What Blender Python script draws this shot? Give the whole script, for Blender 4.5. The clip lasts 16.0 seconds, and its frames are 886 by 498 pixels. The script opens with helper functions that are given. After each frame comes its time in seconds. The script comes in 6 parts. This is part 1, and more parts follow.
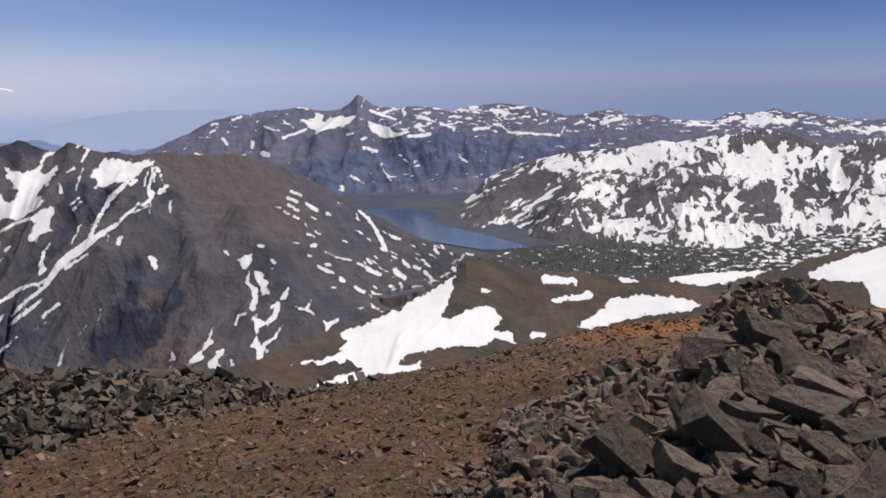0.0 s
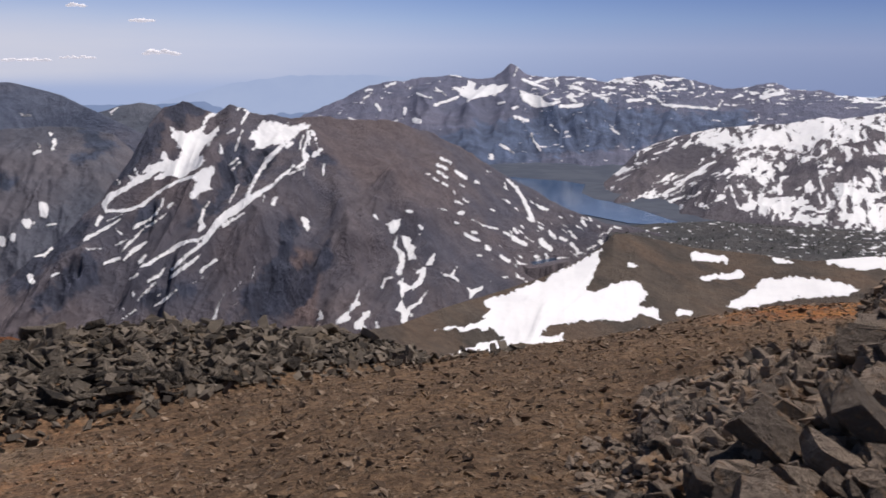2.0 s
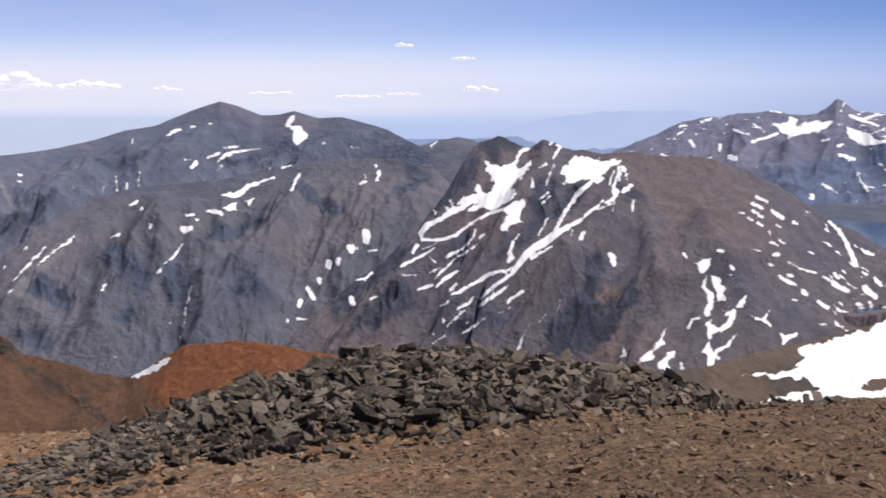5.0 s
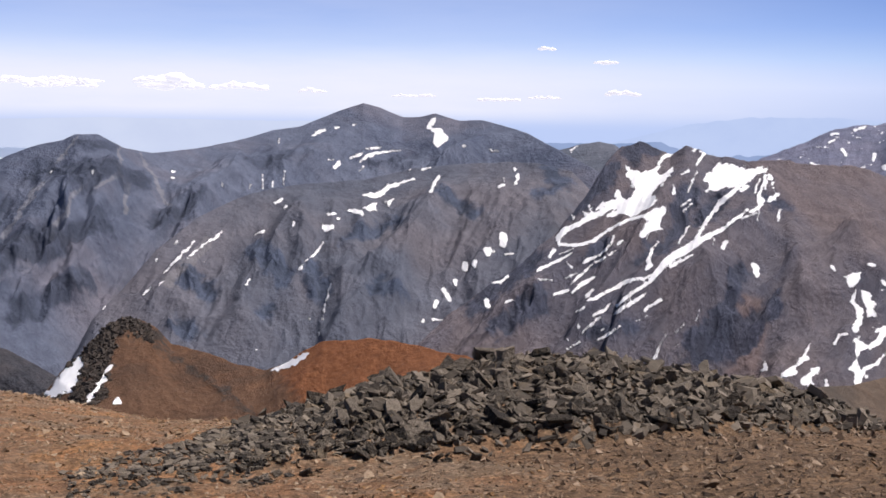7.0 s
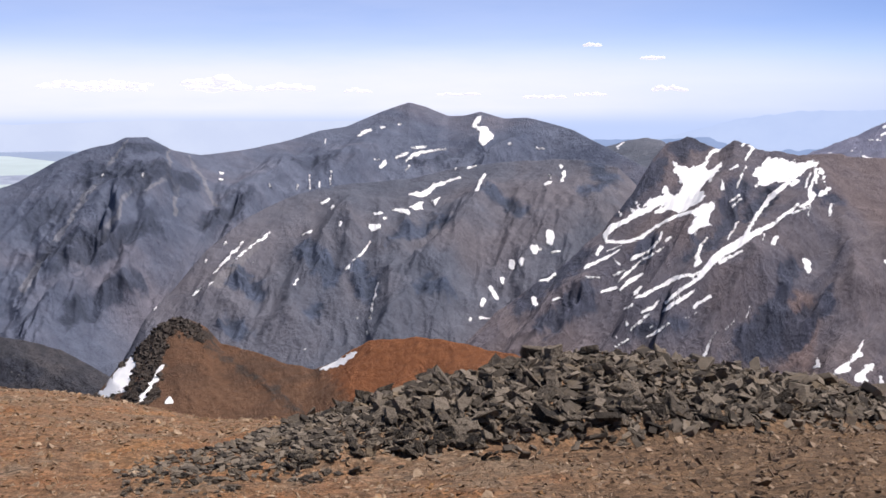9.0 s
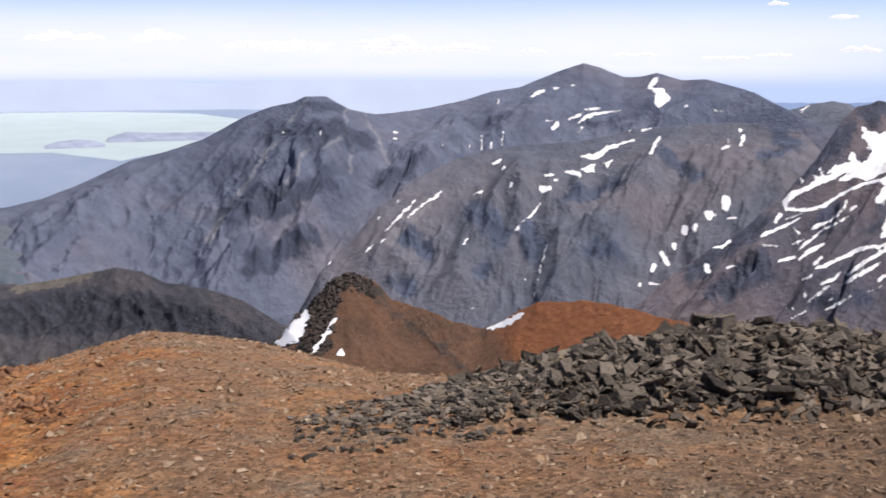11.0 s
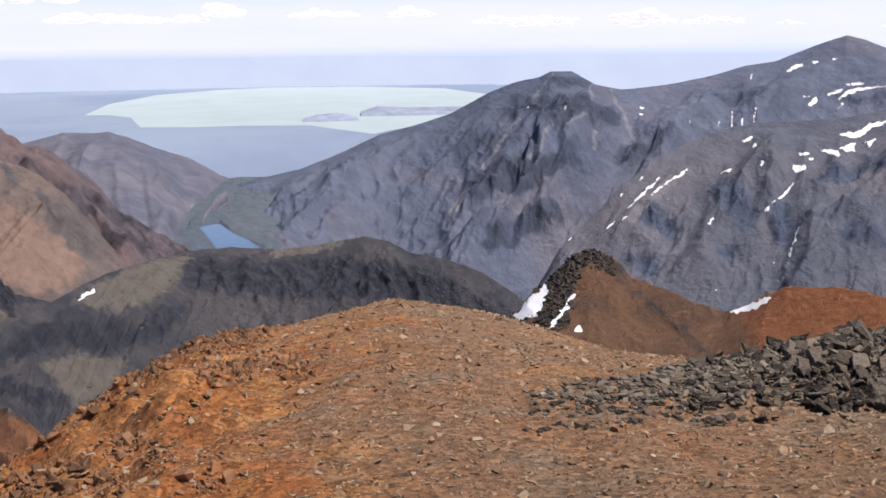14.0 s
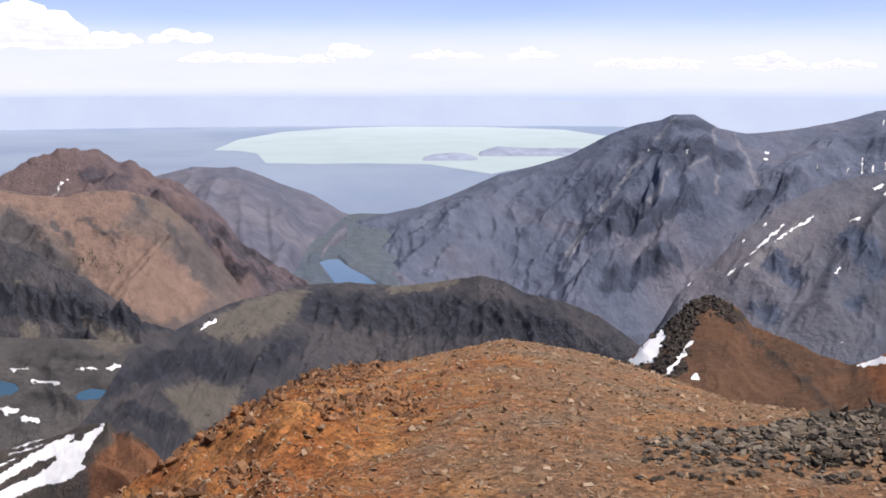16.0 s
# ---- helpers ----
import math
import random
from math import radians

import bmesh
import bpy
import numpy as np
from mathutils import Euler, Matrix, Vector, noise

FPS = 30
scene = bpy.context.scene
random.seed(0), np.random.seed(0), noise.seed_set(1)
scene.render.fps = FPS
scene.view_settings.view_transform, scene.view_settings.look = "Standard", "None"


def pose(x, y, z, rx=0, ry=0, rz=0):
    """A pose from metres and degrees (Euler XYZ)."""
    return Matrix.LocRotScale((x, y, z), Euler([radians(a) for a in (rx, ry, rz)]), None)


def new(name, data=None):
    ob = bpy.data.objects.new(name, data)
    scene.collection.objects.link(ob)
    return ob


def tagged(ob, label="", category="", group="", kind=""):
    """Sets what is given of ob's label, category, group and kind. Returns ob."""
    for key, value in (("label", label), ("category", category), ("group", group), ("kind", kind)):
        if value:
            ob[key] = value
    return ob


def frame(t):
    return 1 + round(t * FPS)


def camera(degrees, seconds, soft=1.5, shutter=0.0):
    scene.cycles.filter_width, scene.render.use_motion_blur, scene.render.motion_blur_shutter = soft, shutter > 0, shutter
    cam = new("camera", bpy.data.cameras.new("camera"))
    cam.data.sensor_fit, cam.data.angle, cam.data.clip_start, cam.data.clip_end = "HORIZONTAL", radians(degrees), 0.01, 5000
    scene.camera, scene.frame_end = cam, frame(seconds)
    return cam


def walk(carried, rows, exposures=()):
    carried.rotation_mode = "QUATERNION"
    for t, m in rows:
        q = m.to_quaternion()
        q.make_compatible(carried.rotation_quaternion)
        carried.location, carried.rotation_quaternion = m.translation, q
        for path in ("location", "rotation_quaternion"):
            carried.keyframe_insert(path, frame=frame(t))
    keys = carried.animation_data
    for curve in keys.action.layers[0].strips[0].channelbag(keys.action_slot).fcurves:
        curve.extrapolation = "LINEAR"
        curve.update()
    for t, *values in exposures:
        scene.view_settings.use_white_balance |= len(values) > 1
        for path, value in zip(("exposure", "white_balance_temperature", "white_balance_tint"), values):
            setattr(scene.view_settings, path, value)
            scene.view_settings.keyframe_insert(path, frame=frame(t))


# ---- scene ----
cam = camera(45.0, 16.0, soft=1.6, shutter=0.35)
EYE = 1.6
# seconds, turn to the left, tilt up, roll
PATH = [
    (0, 0.000, -8.365, -0.688), (0.5, -0.181, -8.476, -0.808), (1, 0.664, -8.911, -0.621), (1.5, 4.252, -9.103, -0.289),
    (2, 7.929, -9.976, 0.352), (2.5, 11.474, -9.661, -0.758), (3, 13.849, -8.928, -1.377), (3.5, 14.518, -8.997, -1.022),
    (4, 16.031, -8.854, -0.503), (4.5, 19.980, -8.429, 0.083), (5, 24.451, -8.173, 0.163), (7.5, 32.528, -8.088, 0.616),
    (8, 33.314, -8.107, 0.227), (10.5, 39.613, -9.287, 0.088), (11, 43.525, -10.203, -0.000), (11.5, 47.125, -10.989, -0.385),
    (12, 50.353, -11.593, -0.262), (12.5, 53.676, -11.392, 0.557), (13, 55.318, -11.490, 0.528), (13.5, 56.434, -11.219, -0.005),
    (14, 56.593, -11.448, -0.593), (14.5, 58.470, -11.552, -0.133), (15, 60.965, -11.015, 0.505), (15.5, 62.688, -10.566, 0.511),
    (16, 62.874, -9.283, -0.034),
]
walk(cam, [(t, Matrix.Translation((0, 0, EYE)) @ pose(0, 0, 0, 0, 0, turn) @ pose(0, 0, 0, 90 + tilt) @ pose(0, 0, 0, 0, 0, roll))
           for t, turn, tilt, roll in PATH],
     exposures=[(t, stops, 6500, 16) for t, stops in ((0.0, -0.2), (1.5, -0.18), (3.5, 0.17), (5.0, 0.27), (8.0, 0.43), (11.0, 0.52), (13.0, 0.5), (16.0, 0.48))])

# ---- sky, sun ----
SUN_TURN, SUN_HEIGHT = -52.0, 61.0
world = bpy.data.worlds.new("world")
scene.world = world
world.use_nodes = True
wn, wl = world.node_tree.nodes, world.node_tree.links
sky = wn.new("ShaderNodeTexSky")
sky.sky_type, sky.sun_disc = "NISHITA", False
sky.sun_elevation, sky.sun_rotation = radians(SUN_HEIGHT), radians(-SUN_TURN)
sky.altitude, sky.air_density, sky.dust_density = 3800, 1.0, 0.6
wn["Background"].inputs["Strength"].default_value = 0.056
wl.new(sky.outputs[0], wn["Background"].inputs["Color"])
sun = new("sun", bpy.data.lights.new("sun", "SUN"))
sun.data.energy, sun.data.angle, sun.data.color = 4.1, radians(0.53), (1.0, 0.95, 0.87)
sun.matrix_world = pose(0, 0, 300, 0, 0, SUN_TURN) @ pose(0, 0, 0, -(90 - SUN_HEIGHT))

# ---- numbers and noise ----
rng = np.random.default_rng(7)
LATTICE = rng.permutation(1024)
ANGLES = rng.random(1024) * 2 * np.pi


def perlin(x, y, seed=0):
    """Smooth noise of about -0.7 to 0.7 at the places x, y."""
    x, y = np.asarray(x, float) + seed * 17.31, np.asarray(y, float) - seed * 9.17
    xi, yi = np.floor(x).astype(int), np.floor(y).astype(int)
    fx, fy = x - xi, y - yi
    u, v = fx * fx * fx * (fx * (fx * 6 - 15) + 10), fy * fy * fy * (fy * (fy * 6 - 15) + 10)

    def corner(dx, dy):
        a = ANGLES[LATTICE[(LATTICE[(xi + dx) & 1023] + yi + dy) & 1023]]
        return np.cos(a) * (fx - dx) + np.sin(a) * (fy - dy)
    low = corner(0, 0) * (1 - u) + corner(1, 0) * u
    high = corner(0, 1) * (1 - u) + corner(1, 1) * u
    return low * (1 - v) + high * v


def fbm(x, y, octaves=5, seed=0, gain=0.5):
    total, size = 0, 1.0
    for i in range(octaves):
        total = total + size * perlin(x * 2 ** i, y * 2 ** i, seed + i * 3)
        size *= gain
    return total


def ridged(x, y, octaves=5, seed=0, gain=0.5, blunt=0.0):
    total, size = 0, 1.0
    for i in range(octaves):
        total = total + size * (0.5 - np.sqrt(perlin(x * 2 ** i, y * 2 ** i, seed + i * 3) ** 2 + blunt) * 1.6)
        size *= gain
    return total


def eroded(x, y, octaves=6, seed=0):
    """Sharp branching ridges over smoother hollows, about 0 to 1.5."""
    total, weight, size = 0, 1.0, 1.0
    for i in range(octaves):
        v = np.clip(1 - 1.75 * np.abs(perlin(x * 2 ** i, y * 2 ** i, seed + i * 5)), 0, 1) ** 2 * weight
        weight = np.clip(v * 1.7, 0.12, 1)
        total = total + size * v
        size *= 0.5
    return total


def smooth(a, b, x):
    t = np.clip((x - a) / (b - a), 0, 1)
    return t * t * (3 - 2 * t)


def along(points, turn, column):
    """A value of a chain of (turn, ...) points at the turns given."""
    p = np.array(sorted(points))
    return np.interp(turn, p[:, 0], p[:, column])


def plan(turn, r):
    a = np.radians(turn)
    return -np.sin(a) * r, np.cos(a) * r


# ---- meshes ----
def part(name, bm, material, parent=None, label=""):
    mesh = bpy.data.meshes.new(name)
    bm.to_mesh(mesh)
    bm.free()
    mesh.materials.append(material)
    ob = new(name, mesh)
    ob.parent = parent
    if label:
        ob["label"] = label
    return ob


def from_arrays(name, verts, faces, material, parent=None, label="", flat=False):
    mesh = bpy.data.meshes.new(name)
    mesh.from_pydata(verts.tolist(), [], faces.tolist())
    mesh.materials.append(material)
    if not flat:
        mesh.polygons.foreach_set("use_smooth", np.ones(len(faces), bool))
    ob = new(name, mesh)
    ob.parent = parent
    if label:
        ob["label"] = label
    return ob


def grid_faces(rows, columns):
    i = np.arange(rows - 1)[:, None] * columns + np.arange(columns - 1)[None, :]
    i = i.ravel()
    return np.stack([i, i + 1, i + columns + 1, i + columns], 1)


def attribute(ob, name, values):
    layer = ob.data.attributes.new(name, "FLOAT", "POINT")
    layer.data.foreach_set("value", np.asarray(values, np.float32).ravel())


# ---- materials ----
def nodes_of(name, rough=0.9):
    m = bpy.data.materials.new(name)
    m.use_nodes = True
    n, l = m.node_tree.nodes, m.node_tree.links
    b = n["Principled BSDF"]
    b.inputs["Roughness"].default_value = rough
    b.inputs["Specular IOR Level"].default_value = 0.2
    return m, n, l, b


def noise_node(n, l, vector, scale, detail=6.0, rough=0.6, distortion=0.0):
    t = n.new("ShaderNodeTexNoise")
    t.inputs["Scale"].default_value, t.inputs["Detail"].default_value = scale, detail
    t.inputs["Roughness"].default_value, t.inputs["Distortion"].default_value = rough, distortion
    l.new(vector, t.inputs["Vector"])
    return t.outputs["Fac"]


def ramp(n, l, fac, low, high):
    t = n.new("ShaderNodeMapRange")
    t.inputs["From Min"].default_value, t.inputs["From Max"].default_value = low, high
    t.interpolation_type = "SMOOTHSTEP"
    l.new(fac, t.inputs["Value"])
    return t.outputs["Result"]


def mix(n, l, fac, a, b, mode="MIX"):
    t = n.new("ShaderNodeMix")
    t.data_type, t.blend_type = "RGBA", mode
    for value, socket in ((fac, t.inputs[0]), (a, t.inputs[6]), (b, t.inputs[7])):
        if isinstance(value, (int, float)):
            socket.default_value = value
        elif isinstance(value, tuple):
            socket.default_value = (*value, 1)
        else:
            l.new(value, socket)
    return t.outputs[2]


def maths(n, l, op, a, b):
    t = n.new("ShaderNodeMath")
    t.operation = op
    for value, socket in ((a, t.inputs[0]), (b, t.inputs[1])):
        if isinstance(value, (int, float)):
            socket.default_value = value
        else:
            l.new(value, socket)
    return t.outputs[0]


def bump(n, l, height, strength, distance, b):
    t = n.new("ShaderNodeBump")
    t.inputs["Strength"].default_value, t.inputs["Distance"].default_value = strength, distance
    l.new(height, t.inputs["Height"])
    l.new(t.outputs[0], b.inputs["Normal"])


def mountain_rock(name, rock, dark, scree, grain=0.02, snow_edge=0.35, relief=6.0, brown=None, bare_rock=None):
    """Rock in two tones, scree where the attribute says so, and old snow."""
    m, n, l, b = nodes_of(name, 0.95)
    p = n.new("ShaderNodeTexCoord").outputs["Object"]
    upright = n.new("ShaderNodeMapping")
    upright.inputs["Scale"].default_value = (1.0, 1.0, 0.32)
    l.new(p, upright.inputs["Vector"])
    broad = noise_node(n, l, p, grain * 0.35, 7, 0.62, 0.6)
    fine = noise_node(n, l, p, grain * 3.0, 8, 0.7)
    streak = noise_node(n, l, upright.outputs[0], grain * 2.4, 8, 0.68, 0.4)
    colour = mix(n, l, ramp(n, l, broad, 0.34, 0.66), dark, rock)
    if brown:
        colour = mix(n, l, ramp(n, l, noise_node(n, l, p, grain * 0.22, 7, 0.6, 0.5), 0.42, 0.66), colour, brown)
    at = n.new("ShaderNodeAttribute")
    at.attribute_name = "scree"
    s = maths(n, l, "ADD", at.outputs["Fac"], maths(n, l, "MULTIPLY", maths(n, l, "SUBTRACT", fine, 0.5), 1.6))
    colour = mix(n, l, ramp(n, l, s, 0.1, 0.95), colour, scree)
    # Bare dark rock; some mountains also paint slope shade through this mask.
    at = n.new("ShaderNodeAttribute")
    at.attribute_name = "outcrop"
    bare = maths(n, l, "ADD", at.outputs["Fac"], maths(n, l, "MULTIPLY", maths(n, l, "SUBTRACT", streak, 0.5), 2.0))
    cliff = bare_rock or tuple(0.62 * c for c in dark)
    cliff = mix(n, l, ramp(n, l, streak, 0.3, 0.7), tuple(0.75 * c for c in cliff), tuple(1.35 * c for c in cliff))
    colour = mix(n, l, maths(n, l, "MULTIPLY", ramp(n, l, bare, 0.1, 0.8), 0.9), colour, cliff)
    colour = mix(n, l, 0.4, colour, mix(n, l, ramp(n, l, fine, 0.25, 0.75), (0.5, 0.5, 0.52), (1.4, 1.38, 1.35)), "MULTIPLY")
    colour = mix(n, l, 0.25, colour, mix(n, l, ramp(n, l, streak, 0.3, 0.7), (0.6, 0.6, 0.62), (1.35, 1.33, 1.3)), "MULTIPLY")
    at = n.new("ShaderNodeAttribute")
    at.attribute_name = "snow"
    speck = noise_node(n, l, p, grain * 11, 6, 0.7)
    s = maths(n, l, "ADD", at.outputs["Fac"], maths(n, l, "MULTIPLY", maths(n, l, "SUBTRACT", speck, 0.5), 2.6 * snow_edge))
    mask = ramp(n, l, s, -0.08, 0.1)
    colour = mix(n, l, mask, colour, (0.92, 0.92, 0.94))
    l.new(colour, b.inputs["Base Color"])
    rise = maths(n, l, "ADD", maths(n, l, "ADD", fine, streak), maths(n, l, "MULTIPLY", noise_node(n, l, p, grain * 12, 5, 0.7), 0.4))
    bump(n, l, maths(n, l, "MULTIPLY", rise, maths(n, l, "SUBTRACT", 1.0, maths(n, l, "MULTIPLY", mask, 0.85))), 0.9, relief, b)
    return m


def old_snow(name):
    m, n, l, b = nodes_of(name, 0.7)
    p = n.new("ShaderNodeTexCoord").outputs["Object"]
    l.new(mix(n, l, ramp(n, l, noise_node(n, l, p, 0.05, 6, 0.6), 0.3, 0.6), (0.87, 0.87, 0.89), (0.94, 0.94, 0.95)), b.inputs["Base Color"])
    bump(n, l, noise_node(n, l, p, 0.4, 5, 0.6), 0.3, 0.4, b)
    return m


def lake_water(name, deep, ripple=0.25, rough=0.12):
    m, n, l, b = nodes_of(name, rough)
    p = n.new("ShaderNodeTexCoord").outputs["Object"]
    b.inputs["IOR"].default_value, b.inputs["Specular IOR Level"].default_value = 1.33, 0.3
    l.new(mix(n, l, noise_node(n, l, p, 0.006, 3), deep, tuple(c * 1.35 for c in deep)), b.inputs["Base Color"])
    bump(n, l, noise_node(n, l, p, ripple, 4), 0.08, 0.3, b)
    return m


def scree_ground(name):
    """The summit's ground: brown grit with grey, ochre and rust patches; far off, valleys and plain in haze blue."""
    m, n, l, b = nodes_of(name, 0.95)
    p = n.new("ShaderNodeTexCoord").outputs["Object"]
    patch = noise_node(n, l, p, 0.55, 6, 0.65, 0.8)
    chips = n.new("ShaderNodeTexVoronoi")
    chips.inputs["Scale"].default_value = 34
    l.new(p, chips.inputs["Vector"])
    fine = noise_node(n, l, p, 9, 8, 0.75)
    at = n.new("ShaderNodeAttribute")
    at.attribute_name = "rust"
    rust = maths(n, l, "ADD", at.outputs["Fac"], maths(n, l, "MULTIPLY", maths(n, l, "SUBTRACT", patch, 0.5), 1.5))
    brown = mix(n, l, ramp(n, l, patch, 0.35, 0.65), (0.116, 0.077, 0.05), (0.175, 0.113, 0.069))
    red = mix(n, l, ramp(n, l, noise_node(n, l, p, 1.3, 5, 0.6, 0.5), 0.4, 0.62), (0.27, 0.104, 0.037), (0.36, 0.172, 0.062))
    grey = mix(n, l, ramp(n, l, noise_node(n, l, p, 0.9, 6, 0.65, 0.6), 0.46, 0.62), (0.215, 0.128, 0.076), (0.2, 0.148, 0.105))
    brown = mix(n, l, ramp(n, l, at.outputs["Fac"], 0.05, 0.4), brown, grey)
    colour = mix(n, l, ramp(n, l, rust, 0.25, 0.9), brown, red)
    colour = mix(n, l, ramp(n, l, fine, 0.56, 0.74), colour, (0.25, 0.19, 0.135))
    pebbles = n.new("ShaderNodeTexVoronoi")
    pebbles.inputs["Scale"].default_value = 13
    l.new(p, pebbles.inputs["Vector"])
    for cells, amount in ((chips, 0.75), (pebbles, 0.55)):
        grey = n.new("ShaderNodeRGBToBW")
        l.new(cells.outputs["Color"], grey.inputs[0])
        colour = mix(n, l, amount, colour, mix(n, l, grey.outputs[0], (0.3, 0.3, 0.31), (1.7, 1.66, 1.6)), "MULTIPLY")
    # Far valleys: forest tones with the blue of haze painted in.
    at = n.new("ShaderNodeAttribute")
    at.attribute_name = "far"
    hazy_wood = noise_node(n, l, p, 0.01, 7, 0.65, 0.5)
    colour = mix(n, l, at.outputs["Fac"], colour, mix(n, l, ramp(n, l, hazy_wood, 0.4, 0.6), (0.07, 0.084, 0.115), (0.095, 0.108, 0.138)))
    # Far plain: pale blue base colour in place of haze.
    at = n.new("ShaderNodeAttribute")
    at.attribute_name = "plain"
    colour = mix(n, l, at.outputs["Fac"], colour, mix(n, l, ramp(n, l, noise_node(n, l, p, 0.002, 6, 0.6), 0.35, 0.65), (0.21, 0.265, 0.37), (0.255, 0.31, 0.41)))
    l.new(colour, b.inputs["Base Color"])
    bump(n, l, maths(n, l, "ADD", fine, maths(n, l, "MULTIPLY", noise_node(n, l, p, 40, 5, 0.7), 0.5)), 1.0, 0.035, b)
    return m


def stone_rock(name, pale, dark, lichen, island=False, relief=0.02):
    m, n, l, b = nodes_of(name, 0.85)
    p = n.new("ShaderNodeTexCoord").outputs["Object"]
    if island:
        pick = n.new("ShaderNodeNewGeometry").outputs["Random Per Island"]
    else:
        pick = n.new("ShaderNodeObjectInfo").outputs["Random"]
    colour = mix(n, l, pick, dark, pale)
    grit = noise_node(n, l, p, 14, 8, 0.7)
    colour = mix(n, l, ramp(n, l, noise_node(n, l, p, 3.5, 6, 0.65, 0.7), 0.52, 0.7), colour, lichen)
    colour = mix(n, l, 0.8, colour, mix(n, l, grit, (0.45, 0.45, 0.46), (1.5, 1.48, 1.45)), "MULTIPLY")
    l.new(colour, b.inputs["Base Color"])
    cracks = n.new("ShaderNodeTexVoronoi")
    cracks.inputs["Scale"].default_value = 5
    l.new(p, cracks.inputs["Vector"])
    bump(n, l, maths(n, l, "ADD", grit, maths(n, l, "MULTIPLY", cracks.outputs["Distance"], 0.8)), 1.0, relief, b)
    return m


SNOW = old_snow("old_snow")
GROUND = scree_ground("summit_scree")
PILE_STONE = stone_rock("slate", (0.225, 0.188, 0.15), (0.028, 0.024, 0.021), (0.17, 0.13, 0.088), relief=0.03)
PILE_RUBBLE = stone_rock("slate_rubble", (0.225, 0.188, 0.15), (0.028, 0.024, 0.021), (0.17, 0.13, 0.088), True)
CRAG_STONE = stone_rock("brown_rock", (0.4, 0.315, 0.25), (0.115, 0.095, 0.08), (0.3, 0.2, 0.125), relief=0.07)
CRAG_RUBBLE = stone_rock("brown_rubble", (0.36, 0.28, 0.215), (0.085, 0.072, 0.062), (0.3, 0.19, 0.11), True, relief=0.04)
CHIP = stone_rock("stones", (0.28, 0.22, 0.165), (0.1, 0.072, 0.052), (0.26, 0.16, 0.085))
RUST_CHIP = stone_rock("rust_chips", (0.42, 0.32, 0.225), (0.15, 0.09, 0.05), (0.38, 0.2, 0.08), True)
CHIP_RUBBLE = stone_rock("chips", (0.35, 0.26, 0.185), (0.085, 0.056, 0.038), (0.24, 0.145, 0.075), True)

RUST_RUBBLE = stone_rock("rust_rubble", (0.3, 0.16, 0.085), (0.1, 0.055, 0.033), (0.32, 0.14, 0.055), True)

# ---- the summit ----
EDGE = [(-180, -13, 14), (-60, -12, 16), (-24, -11, 22), (-13.5, -11.9, 22), (-9.5, -12.5, 20), (-3.5, -13.9, 18), (0, -14.7, 16),
        (7.6, -15.8, 14), (20, -17, 14), (38, -17.4, 14), (47, -16.9, 16), (49, -16.3, 18), (54, -15, 22), (59.4, -14.1, 25), (65.4, -15.4, 22),
        (69, -16.2, 19), (72.5, -17.3, 16), (75.5, -19.4, 13), (79, -21.5, 11), (85, -24, 10), (110, -20, 12), (180, -13, 14)]


def summit(turn, r):
    """Height of the bare summit's surface, down its flanks to the valleys."""
    e, rim = along(EDGE, turn, 1), along(EDGE, turn, 2)
    b = EYE / rim ** 2
    a = np.tan(np.radians(-e)) - 2 * EYE / rim
    steep = (0.66 - a) / (2 * b)
    z = np.where(r < steep, -a * r - b * r * r, -a * steep - b * steep ** 2 - 0.66 * (r - steep))
    return z


CRAG_TOP = [(-40, -9.5, 9), (-26, -11.5, 9), (-22.4, -11.6, 9), (-21.0, -11.2, 9), (-20.3, -10.9, 9.2), (-19.4, -10.1, 9.5), (-17, -9.9, 9.5), (-15.4, -10.2, 9.3), (-14.7, -10.9, 9), (-14.1, -12.0, 8.6),
            (-13.7, -14.6, 7.4), (-12.2, -15.8, 6.8), (-9.5, -16.4, 6.4), (-8.0, -17.3, 6.1), (-6.6, -18.0, 5.9), (-4.8, -19.3, 5.6), (-2.9, -20.5, 5.3)]
CRAG_FOOT = [(-40, 0, 3.8), (-20, 0, 4.0), (-12, 0, 4.2), (-9, 0, 4.5), (-6, 0, 4.8), (-3, 0, 4.8)]
PILE_TOP = [(8.6, -15.85, 13.5), (10.2, -15.4, 13.3), (11.9, -14.75, 13.1), (13.4, -14.35, 13), (15, -13.95, 12.8), (17.5, -13.85, 12.4), (20.8, -13.75, 12), (23.5, -13.6, 11.6), (26.5, -13.75, 11.2), (28.5, -13.95, 11), (31.3, -14.3, 10.7), (35.8, -15.45, 10), (40.4, -16.85, 9.3), (42.16, -17.5, 9), (45.02, -18.34, 8.5), (47.79, -18.96, 8.1), (51.72, -19.38, 7.6)]
PILE_FOOT = [(9.00, -16.09, 12.5), (13.12, -16.80, 11.2), (17.68, -17.61, 10), (23.92, -18.18, 9.1), (28.62, -18.88, 8.6), (31.43, -19.24, 8.3), (37.85, -19.47, 7.9), (43.65, -18.95, 7.6), (47.81, -19.42, 7.3), (51.74, -19.64, 7.1)]


def heap(turn, r, top, foot, near, far, power=1.0):
    """Height of a heap of stones whose crest runs along top."""
    crest = along(top, turn, 2)
    z = EYE + crest * np.tan(np.radians(along(top, turn, 1))) - summit(turn, crest)
    near = crest - along(foot, turn, 2) if foot else near
    t = np.where(r < crest, (crest - r) / near, (r - crest) / far)
    ends = smooth(top_low(top) - 1.0, top_low(top) + 1.0, turn) * (1 - smooth(top_high(top) - 1.0, top_high(top) + 1.0, turn))
    return np.maximum(z, 0) * np.clip(1 - t, 0, 1) ** power * ends


